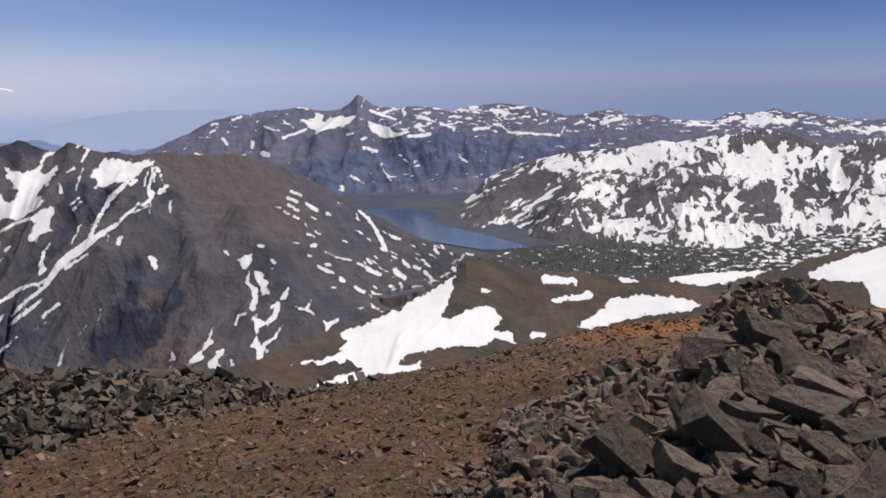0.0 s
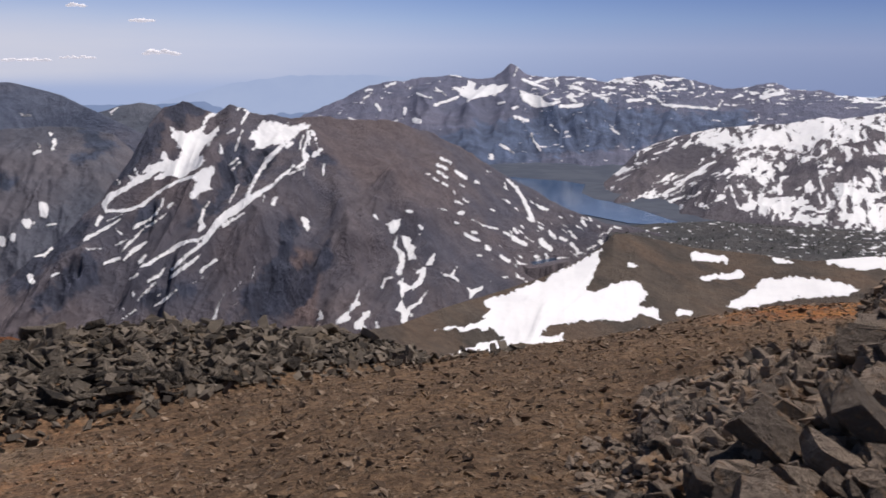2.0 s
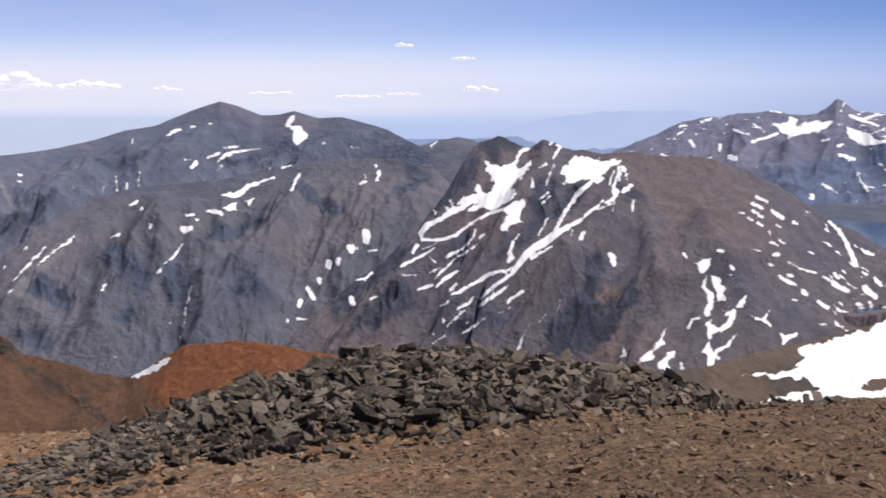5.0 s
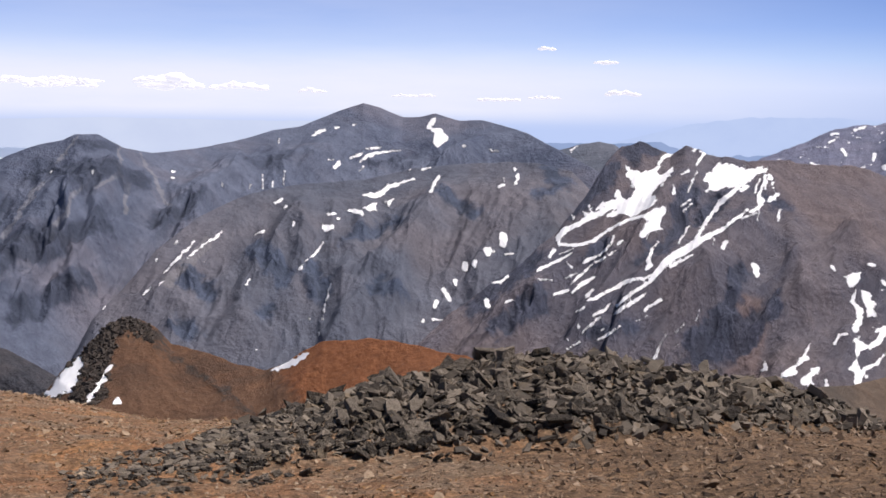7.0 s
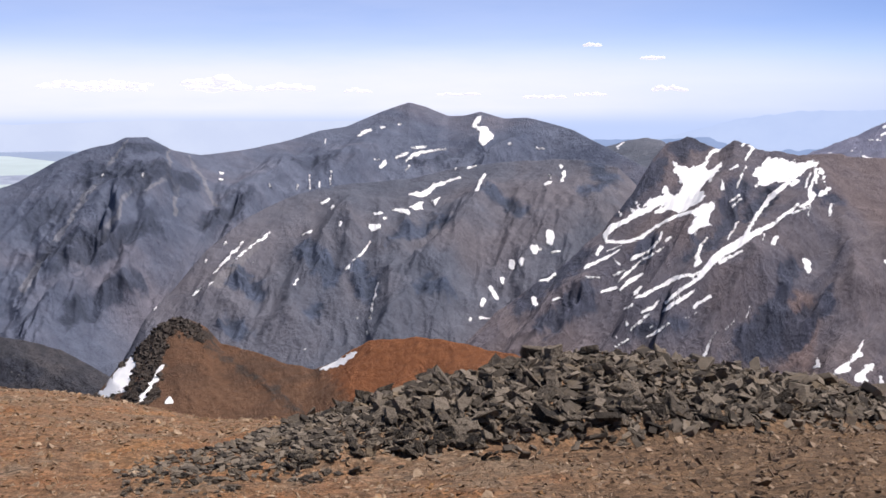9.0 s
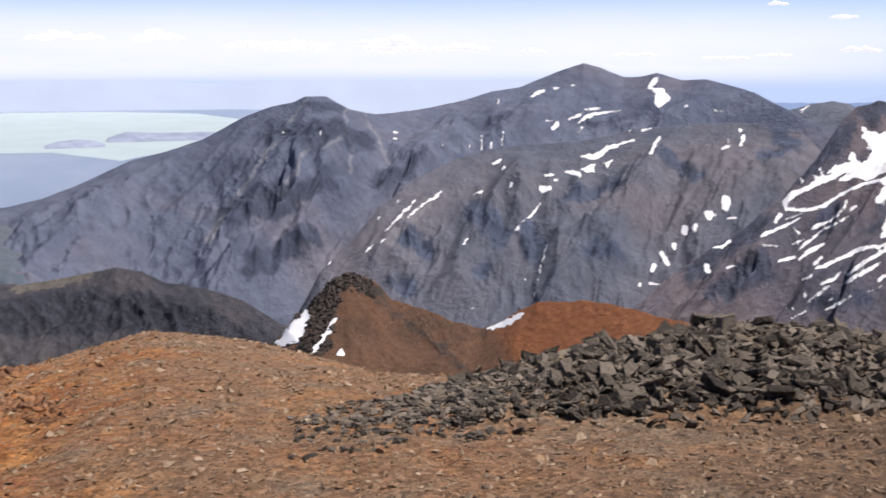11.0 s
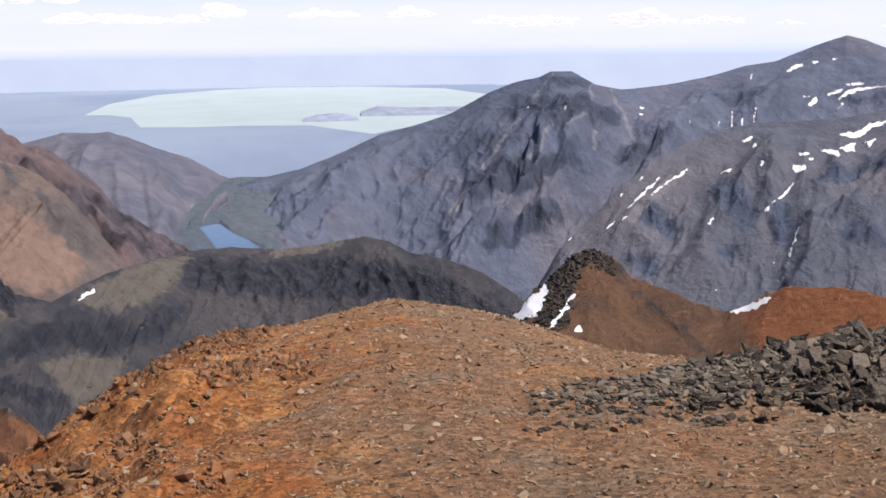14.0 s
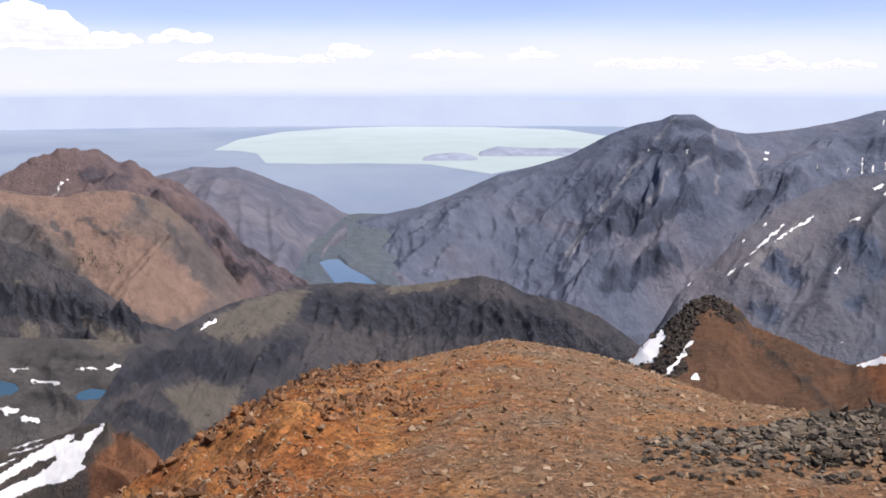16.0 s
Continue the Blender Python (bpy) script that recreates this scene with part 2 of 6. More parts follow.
def top_low(top):
    return min(p[0] for p in top)


def top_high(top):
    return max(p[0] for p in top)


def pile_height(turn, r):
    return heap(turn, r, PILE_TOP, PILE_FOOT, 0, 2.5, 0.85)


def crag_height(turn, r):
    return heap(turn, r, CRAG_TOP, CRAG_FOOT, 0, 4.0, 0.75)


def valley(turn, r):
    """Height of the valley floors, from the lakes round to the far plain."""
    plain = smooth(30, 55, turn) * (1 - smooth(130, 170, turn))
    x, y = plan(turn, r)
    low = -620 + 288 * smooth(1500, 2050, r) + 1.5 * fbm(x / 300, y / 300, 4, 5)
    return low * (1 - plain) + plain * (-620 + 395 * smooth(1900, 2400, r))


def ground_height(turn, r):
    x, y = plan(turn, r)
    z = summit(turn, r) + 0.95 * pile_height(turn, r) + 0.9 * crag_height(turn, r)
    z = z + smooth(2, 8, r) * (0.10 * fbm(x / 3.0, y / 3.0, 3, 3) + 0.05 * fbm(x / 0.6, y / 0.6, 3, 9)) * (1 + smooth(64, 74, turn) * 4.0) + 0.02 * fbm(x / 0.15, y / 0.15, 3, 4)
    z = z + smooth(60, 300, r) * 14 * fbm(x / 90, y / 90, 5, 2)
    return np.maximum(z, valley(turn, r))


turns = np.concatenate([np.linspace(-180, -40, 40)[:-1], np.arange(-40, 96, 0.36), np.linspace(96, 180, 24)])
radii = np.concatenate([[0.0, 0.6, 1.2, 1.9], np.geomspace(2.5, 40, 200), np.geomspace(42, 4900, 70)])
TT, RR = np.meshgrid(turns, radii)
gx, gy = plan(TT, RR)
gz = ground_height(TT, RR)
ground = from_arrays("ground", np.stack([gx, gy, gz], 2).reshape(-1, 3), grid_faces(*TT.shape)[:, ::-1], GROUND)
# Masks by distance for the painted haze on valleys and plain.
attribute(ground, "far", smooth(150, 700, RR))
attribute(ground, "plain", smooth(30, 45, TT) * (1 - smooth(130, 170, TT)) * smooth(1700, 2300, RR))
attribute(ground, "rust", (smooth(8, 44, TT) * 0.4 + smooth(54, 70, TT) * 0.42) * (1 - smooth(120, 170, TT)) + 0.95 * smooth(-3, -11, TT) * smooth(12, 17, RR) + smooth(63, 73, TT) * 0.35 * (1 - smooth(120, 170, TT)))
tagged(ground, "brown and rust-coloured stony summit ground with loose scree", "ground", kind="structure")


# ---- mountains ----
SURFACE = {}


def distance_to(chain, turn, dip):
    """Angular distance from each place to a chain of (turn, dip, half width), less its width there."""
    best = np.full(turn.shape, -9.0)
    for (a0, d0, w0), (a1, d1, w1) in zip(chain, chain[1:]):
        ux, uy = a1 - a0, d1 - d0
        t = np.clip(((turn - a0) * ux + (dip - d0) * uy) / (ux * ux + uy * uy + 1e-9), 0, 1)
        best = np.maximum(best, w0 + (w1 - w0) * t - np.hypot(turn - a0 - t * ux, dip - d0 - t * uy))
    return best


def inside(corners, turn, dip):
    """Angular distance into a patch with those corners (negative outside)."""
    odd = np.zeros(turn.shape, bool)
    near = np.full(turn.shape, 9.0)
    for (a0, d0), (a1, d1) in zip(corners, corners[1:] + corners[:1]):
        ux, uy = a1 - a0, d1 - d0
        t = np.clip(((turn - a0) * ux + (dip - d0) * uy) / (ux * ux + uy * uy + 1e-9), 0, 1)
        near = np.minimum(near, np.hypot(turn - a0 - t * ux, dip - d0 - t * uy))
        odd ^= ((d0 > dip) != (d1 > dip)) & (turn < ux * (dip - d0) / (uy + 1e-12) + a0)
    return np.where(odd, near, -near)


def near_only(shape, measure, turn, dip, reach=0.9):
    """measure(shape, turn, dip), worked out only round the shape."""
    a, d = [p[0] for p in shape], [p[1] for p in shape]
    close = (turn > min(a) - reach) & (turn < max(a) + reach) & (dip > min(d) - reach) & (dip < max(d) + reach)
    out = np.full(turn.shape, -9.0)
    if close.any():
        out[close] = measure(shape, turn[close], dip[close])
    return out


def blurred(values, wide):
    """A row of values smoothed over so many steps."""
    k = np.exp(-0.5 * np.linspace(-2.5, 2.5, 2 * wide + 1) ** 2)
    return np.convolve(np.pad(values, wide, mode="edge"), k / k.sum(), mode="valid")


def mountain(name, label, crest, foot, material, relief=40, size=220, rough=0.35, lean=0.0, step=0.075, rows=170, bulge=0.0,
             snow=(), fields=(), scree=(), scree_fields=(), drift=None, seed=1, edge=0.05, category="mountain", tilt_noise=1.0, kind_structure=False, spurs=(), height=30, outcrops=(), octaves=2, ribs=0.0, calm=0.35, blend=1.0):
    """A mountain from its crest and its foot, chains of (turn, dip, distance): slope, gullies that lean, crags, snow and scree."""
    low, high = max(min(p[0] for p in crest), min(p[0] for p in foot)), min(max(p[0] for p in crest), max(p[0] for p in foot))
    a = np.arange(low, high + step / 2, step)
    s = np.concatenate([[-0.05, -0.02], np.linspace(0, 1, rows), [1.02, 1.06, 1.12, 1.2]])
    A, S = np.meshgrid(a, s)
    broad = max(4, min(int(2.2 / step), len(a) // 3))
    rc, rf = blurred(along(crest, a, 2), broad), blurred(along(foot, a, 2), broad)
    zc, zf = EYE + rc * np.tan(np.radians(along(crest, a, 1))), EYE + rf * np.tan(np.radians(along(foot, a, 1)))
    t = np.clip(S, 0, 1)
    R = rf + (rc - rf) * S
    top = blurred(zc, broad) + (zc - blurred(zc, broad)) * smooth(0.55, 1, t)
    Z = zf + (top - zf) * (t + bulge * t * (1 - t)) - (np.maximum(S - 1, 0) + 3 * np.maximum(-S, 0)) * (np.abs(zc - zf) + 0.1 * (rc - rf)) * 3
    rc = rc + 0 * A
    X, Y = plan(A, R)
    mid = np.radians(A) * rc.mean()
    fall = S * np.radians((along(crest, A, 1) - along(foot, A, 1)).mean()) * rc.mean()
    slant, down = (mid + lean * fall) / size, fall / size
    wander = 0.35 * fbm(slant * 0.7, down * 0.7, 3, seed + 3)
    flow = 1.25 * eroded(slant * 0.5 + 0.8 * wander, down * 0.26 + 0.6 * wander, 6, seed) + 0.8 * ridged(slant * 0.3 + wander, down * 0.16, 2, seed + 6, 0.4, 0.02)
    flow = flow - flow.mean()
    hold = (0.10 * rough + smooth(0, 0.35, 1 - t) * (1 - 0.10 * rough)) * (0.15 + 0.85 * smooth(0, 0.22, t))
    Z = Z + relief * hold * flow
    plain_dip = np.degrees(np.arctan2(Z - EYE, R))
    stray, sag = 0.5 * fbm(A * 1.1, plain_dip * 1.4, 4, seed + 21, 0.6), 0.4 * fbm(A * 1.1, plain_dip * 1.4, 4, seed + 22, 0.6)
    bare = np.zeros(A.shape)
    for chain in outcrops:
        bare = np.maximum(bare, smooth(-0.4, 0.45, near_only(chain, distance_to, A + stray, plain_dip + sag, 1.6)))
    slope = (mid + 0.6 * lean * fall) / size
    crags = 0.55 * ridged(slope * 2.2 + wander, fall / size * 1.0, octaves + 1, seed + 5, 0.5, 0.004) + 0.4 * (eroded(mid / size * 4.2 + wander, fall / size * 3.4 + wander, 5, seed + 13) - 0.6)
    crags = np.maximum(crags - crags.mean(), -0.3)
    Z = Z + relief * hold * rough * crags * (calm + (1.0 - calm) * 1.2 * bare)
    plain_dip = np.degrees(np.arctan2(Z - EYE, R))
    for chain in spurs:
        wide = sum(p[2] for p in chain) / len(chain)
        away = np.maximum(-distance_to([(p[0], p[1], 0) for p in chain], A + 0.5 * wander, plain_dip + 0.4 * wander), 0) / wide
        Z = Z + height * hold * np.exp(-1.3 * (np.sqrt(away ** 2 + 0.12) - 0.35))
    if edge:
        Z = Z + relief * edge * fbm(mid / (size * 0.16), fall / (size * 0.16), 4, seed + 9) * smooth(0.75, 1, t)
    dip = np.degrees(np.arctan2(Z - EYE, R))
    wa = A + tilt_noise * (0.2 * fbm(A * 1.7, dip * 1.7, 2, seed + 2) + 0.14 * fbm(A * 3.6, dip * 5, 2, seed + 4))
    wd = dip + tilt_noise * (0.15 * fbm(A * 1.7, dip * 1.7, 2, seed + 7) + 0.12 * fbm(A * 3.6, dip * 5, 2, seed + 8))
    white = np.full(A.shape, -1.0)
    patches = []
    ragged = 0.11 * fbm(A * 2.6 - dip, dip * 3.2 + A, 4, seed + 12, 0.7)
    for corners in fields:
        bars = ribs * np.maximum(fbm((A - dip) * 0.8, (A + dip) * 3.0, 3, seed + 15), 0)
        patches.append(("snowfield", (near_only(corners, inside, wa, wd) + ragged - bars) * 4))
    for chain in snow:
        patches.append(("snow_streak", (near_only(chain, distance_to, wa, wd) - 0.006 + 0.5 * ragged) * 4))
    for _, cover in patches:
        white = np.maximum(white, cover)
    if drift is not None:
        white = np.maximum(white, drift(A, dip, flow, crags))
    ob = from_arrays(name, np.stack([X, Y, Z], 2).reshape(-1, 3), grid_faces(*A.shape), material)
    attribute(ob, "snow", np.clip(white, -1, 1))
    loose = np.zeros(A.shape)
    for chain in scree:
        loose = np.maximum(loose, smooth(-0.1, 0.06, near_only(chain, distance_to, wa + 0.45 * stray, wd + 0.3 * sag)))
    for corners in scree_fields:
        loose = np.maximum(loose, smooth(-0.5 * blend, 0.4 * blend, inside(corners, wa, wd)))
    attribute(ob, "scree", loose)
    attribute(ob, "outcrop", bare)
    SURFACE[name] = (A, dip, np.stack([X, Y, Z], 2), bare * (white < -0.3))
    quads = grid_faces(*A.shape)
    taken = np.zeros(len(quads), bool)
    places = np.stack([X, Y, Z + 0.00008 * R + 0.01], 2).reshape(-1, 3)
    for kind, cover in patches:
        chosen = (cover.ravel()[quads].min(1) > 0.32) & ~taken
        if chosen.sum() < 10:
            continue
        taken |= chosen
        used, index = np.unique(quads[chosen], return_inverse=True)
        from_arrays(kind, places[used], index.reshape(-1, 4), SNOW, ob)
    if drift is not None:
        chosen = (white.ravel()[quads].min(1) > 0.3) & ~taken
        if chosen.sum() > 10:
            used, index = np.unique(quads[chosen], return_inverse=True)
            tagged(from_arrays("snow_cover", places[used], index.reshape(-1, 4), SNOW, ob, "broken sheet of melting snow"), kind="stuff")
    return tagged(ob, label, category, kind="structure" if kind_structure else "")


# Near shoulders of the summit
SHOULDER_ROCK = mountain_rock("shoulder_rock", (0.144, 0.115, 0.092), (0.081, 0.071, 0.063), (0.165, 0.1, 0.062), grain=0.12, relief=1.2, snow_edge=0.1, brown=(0.16, 0.115, 0.085))
mountain("snowy_shoulder", "dark stony mountain shoulder with broad white snowfields", [(17.80, -16.36, 230), (14.84, -15.19, 245), (12.00, -14.28, 260), (10.34, -14.02, 280), (8.19, -13.24, 300), (6.65, -12.76, 320), (5.72, -12.50, 340), (2.63, -11.47, 370), (0.77, -10.59, 400), (-0.47, -9.79, 420), (-1.25, -9.01, 430), (-2.01, -8.96, 440), (-3.54, -9.21, 460), (-5.37, -9.57, 470), (-8.40, -9.72, 480), (-11.38, -9.94, 480), (-14.87, -9.41, 500), (-17.98, -9.24, 520), (-18.79, -8.75, 530), (-20.41, -8.26, 540), (-22.72, -7.74, 550), (-27.27, -7.19, 550)],
         [(17.83, -16.92, 200), (12.58, -17.39, 220), (2.74, -17.29, 270), (-6.62, -16.72, 320), (-23.05, -14.91, 380), (-27.92, -14.14, 380)], SHOULDER_ROCK, relief=3, size=60, step=0.06, rows=100, seed=3, bulge=0.25,
         fields=[[(-0.66, -9.76), (0.77, -10.59), (2.63, -11.62), (4.49, -12.33), (5.73, -12.74), (5.37, -13.20), (5.76, -13.78), (7.00, -14.12), (8.38, -14.27), (7.00, -14.33), (5.16, -14.25), (4.55, -14.72), (5.79, -14.97), (7.66, -15.64), (5.81, -15.66), (3.01, -15.36), (0.36, -14.96), (1.45, -14.65), (1.29, -14.35), (2.69, -14.62), (2.06, -14.03), (-0.12, -13.62), (-1.98, -13.54), (-2.91, -13.18), (-3.99, -13.42), (-3.69, -12.82), (-2.61, -12.73), (-3.23, -12.13), (-2.55, -11.38), (-1.38, -11.52), (-0.45, -12.12), (0.17, -11.96), (-0.30, -11.21), (-0.47, -10.46)]] + [
                 [(-7.21, -12.49), (-8.12, -11.94), (-9.01, -11.03), (-10.21, -10.77), (-12.28, -10.81), (-13.76, -11.11), (-13.33, -11.45), (-11.12, -11.81), (-9.63, -12.21), (-7.82, -12.60)],
                 [(-11.97, -9.84), (-12.55, -9.53), (-14.87, -9.41), (-17.28, -9.27), (-16.30, -9.65), (-14.03, -10.25), (-12.56, -10.06)],
                 [(-18.95, -9.40), (-20.16, -8.78), (-21.48, -8.21), (-23.54, -7.59), (-23.71, -11.11), (-22.25, -10.79), (-21.81, -9.75), (-20.73, -9.69), (-19.65, -9.74)]],
         snow=[[(-5.52, -10.02, 0.24), (-7.04, -10.10, 0.21)], [(-5.98, -11.16, 0.12), (-7.96, -10.81, 0.18)], [(-2.16, -10.62, 0.15), (-2.62, -10.62, 0.09)], [(-9.60, -9.97, 0.15), (-10.20, -10.02, 0.12)], [(-4.92, -13.03, 0.18), (-5.38, -12.93, 0.15)], [(-2.91, -14.02, 0.12), (-3.68, -13.93, 0.12)]])
PEAK_ROCK = mountain_rock("crag_rock", (0.205, 0.108, 0.062), (0.135, 0.082, 0.056), (0.28, 0.112, 0.05), grain=0.25, relief=1.0, snow_edge=0.15, brown=(0.185, 0.105, 0.065), bare_rock=(0.05, 0.046, 0.044))
mountain("dark_crag", "dark jagged crag joined to rust-red scree slopes", [(54.88, -16.59, 165), (52.88, -15.15, 168), (52.00, -14.09, 170), (50.84, -13.17, 172), (49.65, -11.94, 175), (48.78, -11.41, 175), (47.92, -11.57, 174), (47.06, -12.02, 172), (46.35, -12.81, 170), (45.03, -13.19, 166), (43.25, -13.94, 160), (41.44, -14.45, 156), (40.21, -14.07, 154), (39.28, -13.52, 152), (38.36, -13.00, 150), (35.89, -12.82, 146), (34.66, -12.94, 144), (32.80, -13.33, 140), (30.62, -13.78, 134), (28.15, -14.33, 128), (23.53, -15.35, 118)],
         [(55.29, -19.29, 122), (48.20, -20.01, 124), (39.05, -20.23, 112), (29.61, -20.39, 98), (23.08, -20.25, 88)], PEAK_ROCK, blend=2.4, relief=1.3, size=26, step=0.07, rows=90, seed=11, edge=0.3, rough=1.0, octaves=3,
         outcrops=[[(52.9, -15.6, 0.3), (51.6, -14.5, 0.5), (50.4, -13.4, 0.55), (49.3, -12.0, 0.45), (48.3, -11.9, 0.4), (47.4, -12.3, 0.3), (46.4, -13.0, 0.12)], [(51.2, -15.7, 0.4), (50.2, -15.0, 0.5), (49.9, -13.9, 0.5)], [(47.2, -12.9, 0.05), (44.8, -14.6, 0.12), (42.5, -16.4, 0.1), (40.5, -18.0, 0.05)]],
         fields=[[(50.84, -13.26), (50.72, -13.70), (51.33, -14.94), (52.33, -15.20), (52.83, -15.10), (52.00, -14.18)]],
         snow=[[(49.43, -13.78, 0.09), (49.90, -14.61, 0.15), (50.59, -15.51, 0.15)], [(49.27, -15.60, 0.18), (49.16, -15.73, 0.12)], [(39.13, -13.61, 0.12), (39.90, -14.07, 0.18), (41.13, -14.40, 0.09)]],
         scree_fields=[[(40.82, -14.02), (38.97, -12.57), (34.04, -11.71), (27.86, -12.83), (23.58, -13.88), (23.35, -21.40), (37.81, -21.69), (39.32, -16.43)]])
GULLY_ROCK = mountain_rock("gully_rock", (0.12, 0.1, 0.088), (0.08, 0.07, 0.064), (0.25, 0.115, 0.06), grain=0.25, relief=0.6, snow_edge=0.12)
mountain("snow_gully", "steep gully with old snow streaks and rust rock", [(93.91, -18.61, 95), (88.97, -18.91, 95), (86.29, -18.42, 95), (84.64, -18.13, 95), (82.96, -17.88, 92), (80.97, -17.63, 90), (80.57, -18.23, 86), (79.85, -18.24, 84), (79.01, -19.00, 80), (77.89, -20.23, 76), (76.73, -21.18, 74)],
         [(94.60, -25.97, 72), (84.19, -28.09, 68), (76.94, -29.06, 58)], GULLY_ROCK, relief=1.6, size=14, step=0.06, rows=90, seed=14, edge=0.2, rough=0.6, tilt_noise=0.5,
         fields=[[(81.11, -17.63), (81.23, -18.04), (81.98, -18.71), (82.40, -19.50), (82.04, -19.73), (83.21, -20.33), (84.70, -20.42), (85.92, -20.88), (87.03, -21.17), (86.98, -20.55), (86.43, -20.36), (85.59, -20.03), (84.57, -19.80), (84.18, -19.57), (83.60, -19.18), (83.69, -19.03), (84.53, -19.16), (85.19, -19.53), (85.84, -19.72), (86.40, -20.00), (86.96, -20.28), (86.93, -19.84), (86.37, -19.56), (85.53, -19.12), (84.87, -18.84), (84.02, -18.39), (82.59, -17.95), (82.86, -18.43), (82.33, -18.30), (81.75, -17.99)]],
         snow=[[(83.28, -17.78, 0.03), (84.46, -18.15, 0.09), (85.66, -18.38, 0.05)], [(84.11, -18.38, 0.03), (85.04, -18.55, 0.05), (85.95, -18.66, 0.05)], [(85.47, -18.86, 0.04), (86.34, -19.11, 0.09), (86.89, -19.30, 0.09)]],
         scree_fields=[[(81.94, -19.69), (80.28, -18.26), (78.15, -19.50), (77.91, -20.80), (79.90, -24.74), (82.51, -24.41)]])

# The dark cliff and the cirque behind it
CLIFF_ROCK = mountain_rock("cliff_rock", (0.112, 0.106, 0.114), (0.058, 0.061, 0.077), (0.175, 0.158, 0.138), grain=0.05, relief=4, bare_rock=(0.043, 0.047, 0.064))
mountain("cliff_ridge", "dark cliffs under a grey-green flat-topped ridge", [(87.67, -22.57, 380), (84.77, -20.04, 400), (82.69, -18.02, 420), (81.18, -16.30, 450), (79.64, -14.13, 500), (77.58, -13.34, 540), (76.09, -12.72, 600), (74.59, -12.05, 640), (73.09, -11.67, 680), (70.36, -11.09, 720), (67.92, -10.99, 720), (65.46, -11.30, 720), (62.38, -10.92, 720), (60.84, -10.70, 710), (59.61, -10.96, 700), (58.38, -11.64, 680), (56.23, -12.08, 660), (54.38, -12.75, 640), (52.85, -13.74, 620), (50.09, -15.52, 600)],
         [(88.40, -25.05, 330), (80.97, -22.98, 390), (68.68, -19.92, 560), (49.64, -19.54, 520)], CLIFF_ROCK, relief=9, size=60, step=0.07, rows=140, seed=21, octaves=3, calm=0.5, rough=1.0, lean=0.9, edge=0.06, bulge=0.5,
         # Dark rock of the cliff face, its shade added to the colour.
         outcrops=[[(69.78, -12.34, 0.86), (65.48, -12.87, 0.98), (60.83, -12.87, 0.98), (56.2, -13.7, 0.63)], [(81.16, -15.96, 0.57), (77.65, -14.79, 0.57), (74.7, -15.26, 0.63), (72.28, -15.08, 0.52), (70.73, -13.95, 0.4)], [(79.78, -16.94, 0.46), (78.09, -18.22, 0.4)], [(75.48, -12.13, 0.23), (73.99, -11.9, 0.17)]],
         snow=[[(76.05, -13.22, 0.06), (75.21, -12.79, 0.12)]], scree_fields=[[(76.27, -13.36), (75.20, -12.64), (73.99, -11.96), (70.97, -11.32), (70.12, -11.43), (71.00, -12.75), (72.54, -13.65), (74.05, -13.88)], [(78.00, -16.22), (76.22, -15.99), (73.84, -16.48), (74.80, -17.94), (76.47, -18.49)]],
         scree=[[(65.77, -11.45, 0.18), (63.61, -11.22, 0.27), (62.07, -10.98, 0.15)]])
CIRQUE = mountain_rock("cirque_rock", (0.15, 0.14, 0.138), (0.095, 0.092, 0.095), (0.19, 0.165, 0.145), grain=0.05, relief=4)
mountain("cirque_floor", "grey rocky cirque floor dotted with snow", [(95.60, -11.90, 760), (85.92, -12.88, 760), (82.70, -13.27, 740), (79.05, -13.83, 700), (76.77, -14.85, 650)],
         [(96.21, -18.43, 500), (76.73, -21.18, 480)], CIRQUE, relief=5, size=80, step=0.07, rows=130, seed=24, rough=1.2, octaves=3,
         drift=lambda a, d, flow, crags: np.clip(-1.05 + 1.3 * fbm(a * 1.6, d * 4.5, 4, 25, 0.6), -1, 1),
         outcrops=[[(83.29, -13.93, 0.18), (81.08, -14.31, 0.24)], [(85.20, -14.17, 0.18), (82.79, -14.97, 0.15)], [(84.50, -15.92, 0.24), (82.33, -16.71, 0.24)], [(81.71, -15.63, 0.24), (80.61, -16.30, 0.24)]],
         snow=[[(84.46, -15.23, 0.09), (83.37, -15.42, 0.09)], [(82.51, -14.85, 0.06), (81.39, -14.86, 0.09)], [(85.90, -16.55, 0.21), (85.36, -16.53, 0.12)], [(85.12, -17.03, 0.15), (84.53, -17.15, 0.15)], [(80.82, -14.85, 0.09), (80.25, -14.84, 0.09)], [(85.50, -14.56, 0.06), (84.69, -14.56, 0.06)]],
         scree_fields=[[(81.55, -12.64), (79.63, -13.79), (80.50, -14.16), (81.87, -13.34)]])
mountain("cirque_cliff", "dark blue-grey cliffs below the brown slopes", [(95.67, -7.78, 860), (88.16, -7.82, 850), (85.61, -8.11, 850), (84.07, -8.85, 840), (83.03, -9.54, 830), (81.70, -10.19, 820), (80.36, -11.43, 810), (79.00, -12.61, 800), (76.71, -13.33, 790), (75.25, -13.94, 780)],
         [(96.23, -13.86, 790), (75.04, -16.41, 730)], CLIFF_ROCK, relief=14, size=50, step=0.07, rows=90, seed=27, rough=0.8, edge=0.1, outcrops=[[(87.34, -10.64, 0.86), (85.8, -11.04, 0.86), (83.15, -11.53, 0.8), (80.41, -12.43, 0.57), (77.56, -12.76, 0.34)], [(84.78, -7.46, 0.57), (83.52, -8.66, 0.57)]], scree=[[(81.81, -12.34, 0.24), (79.92, -13.91, 0.54)], [(84.96, -10.26, 0.18), (84.26, -12.01, 0.30), (84.60, -13.11, 0.48)]])
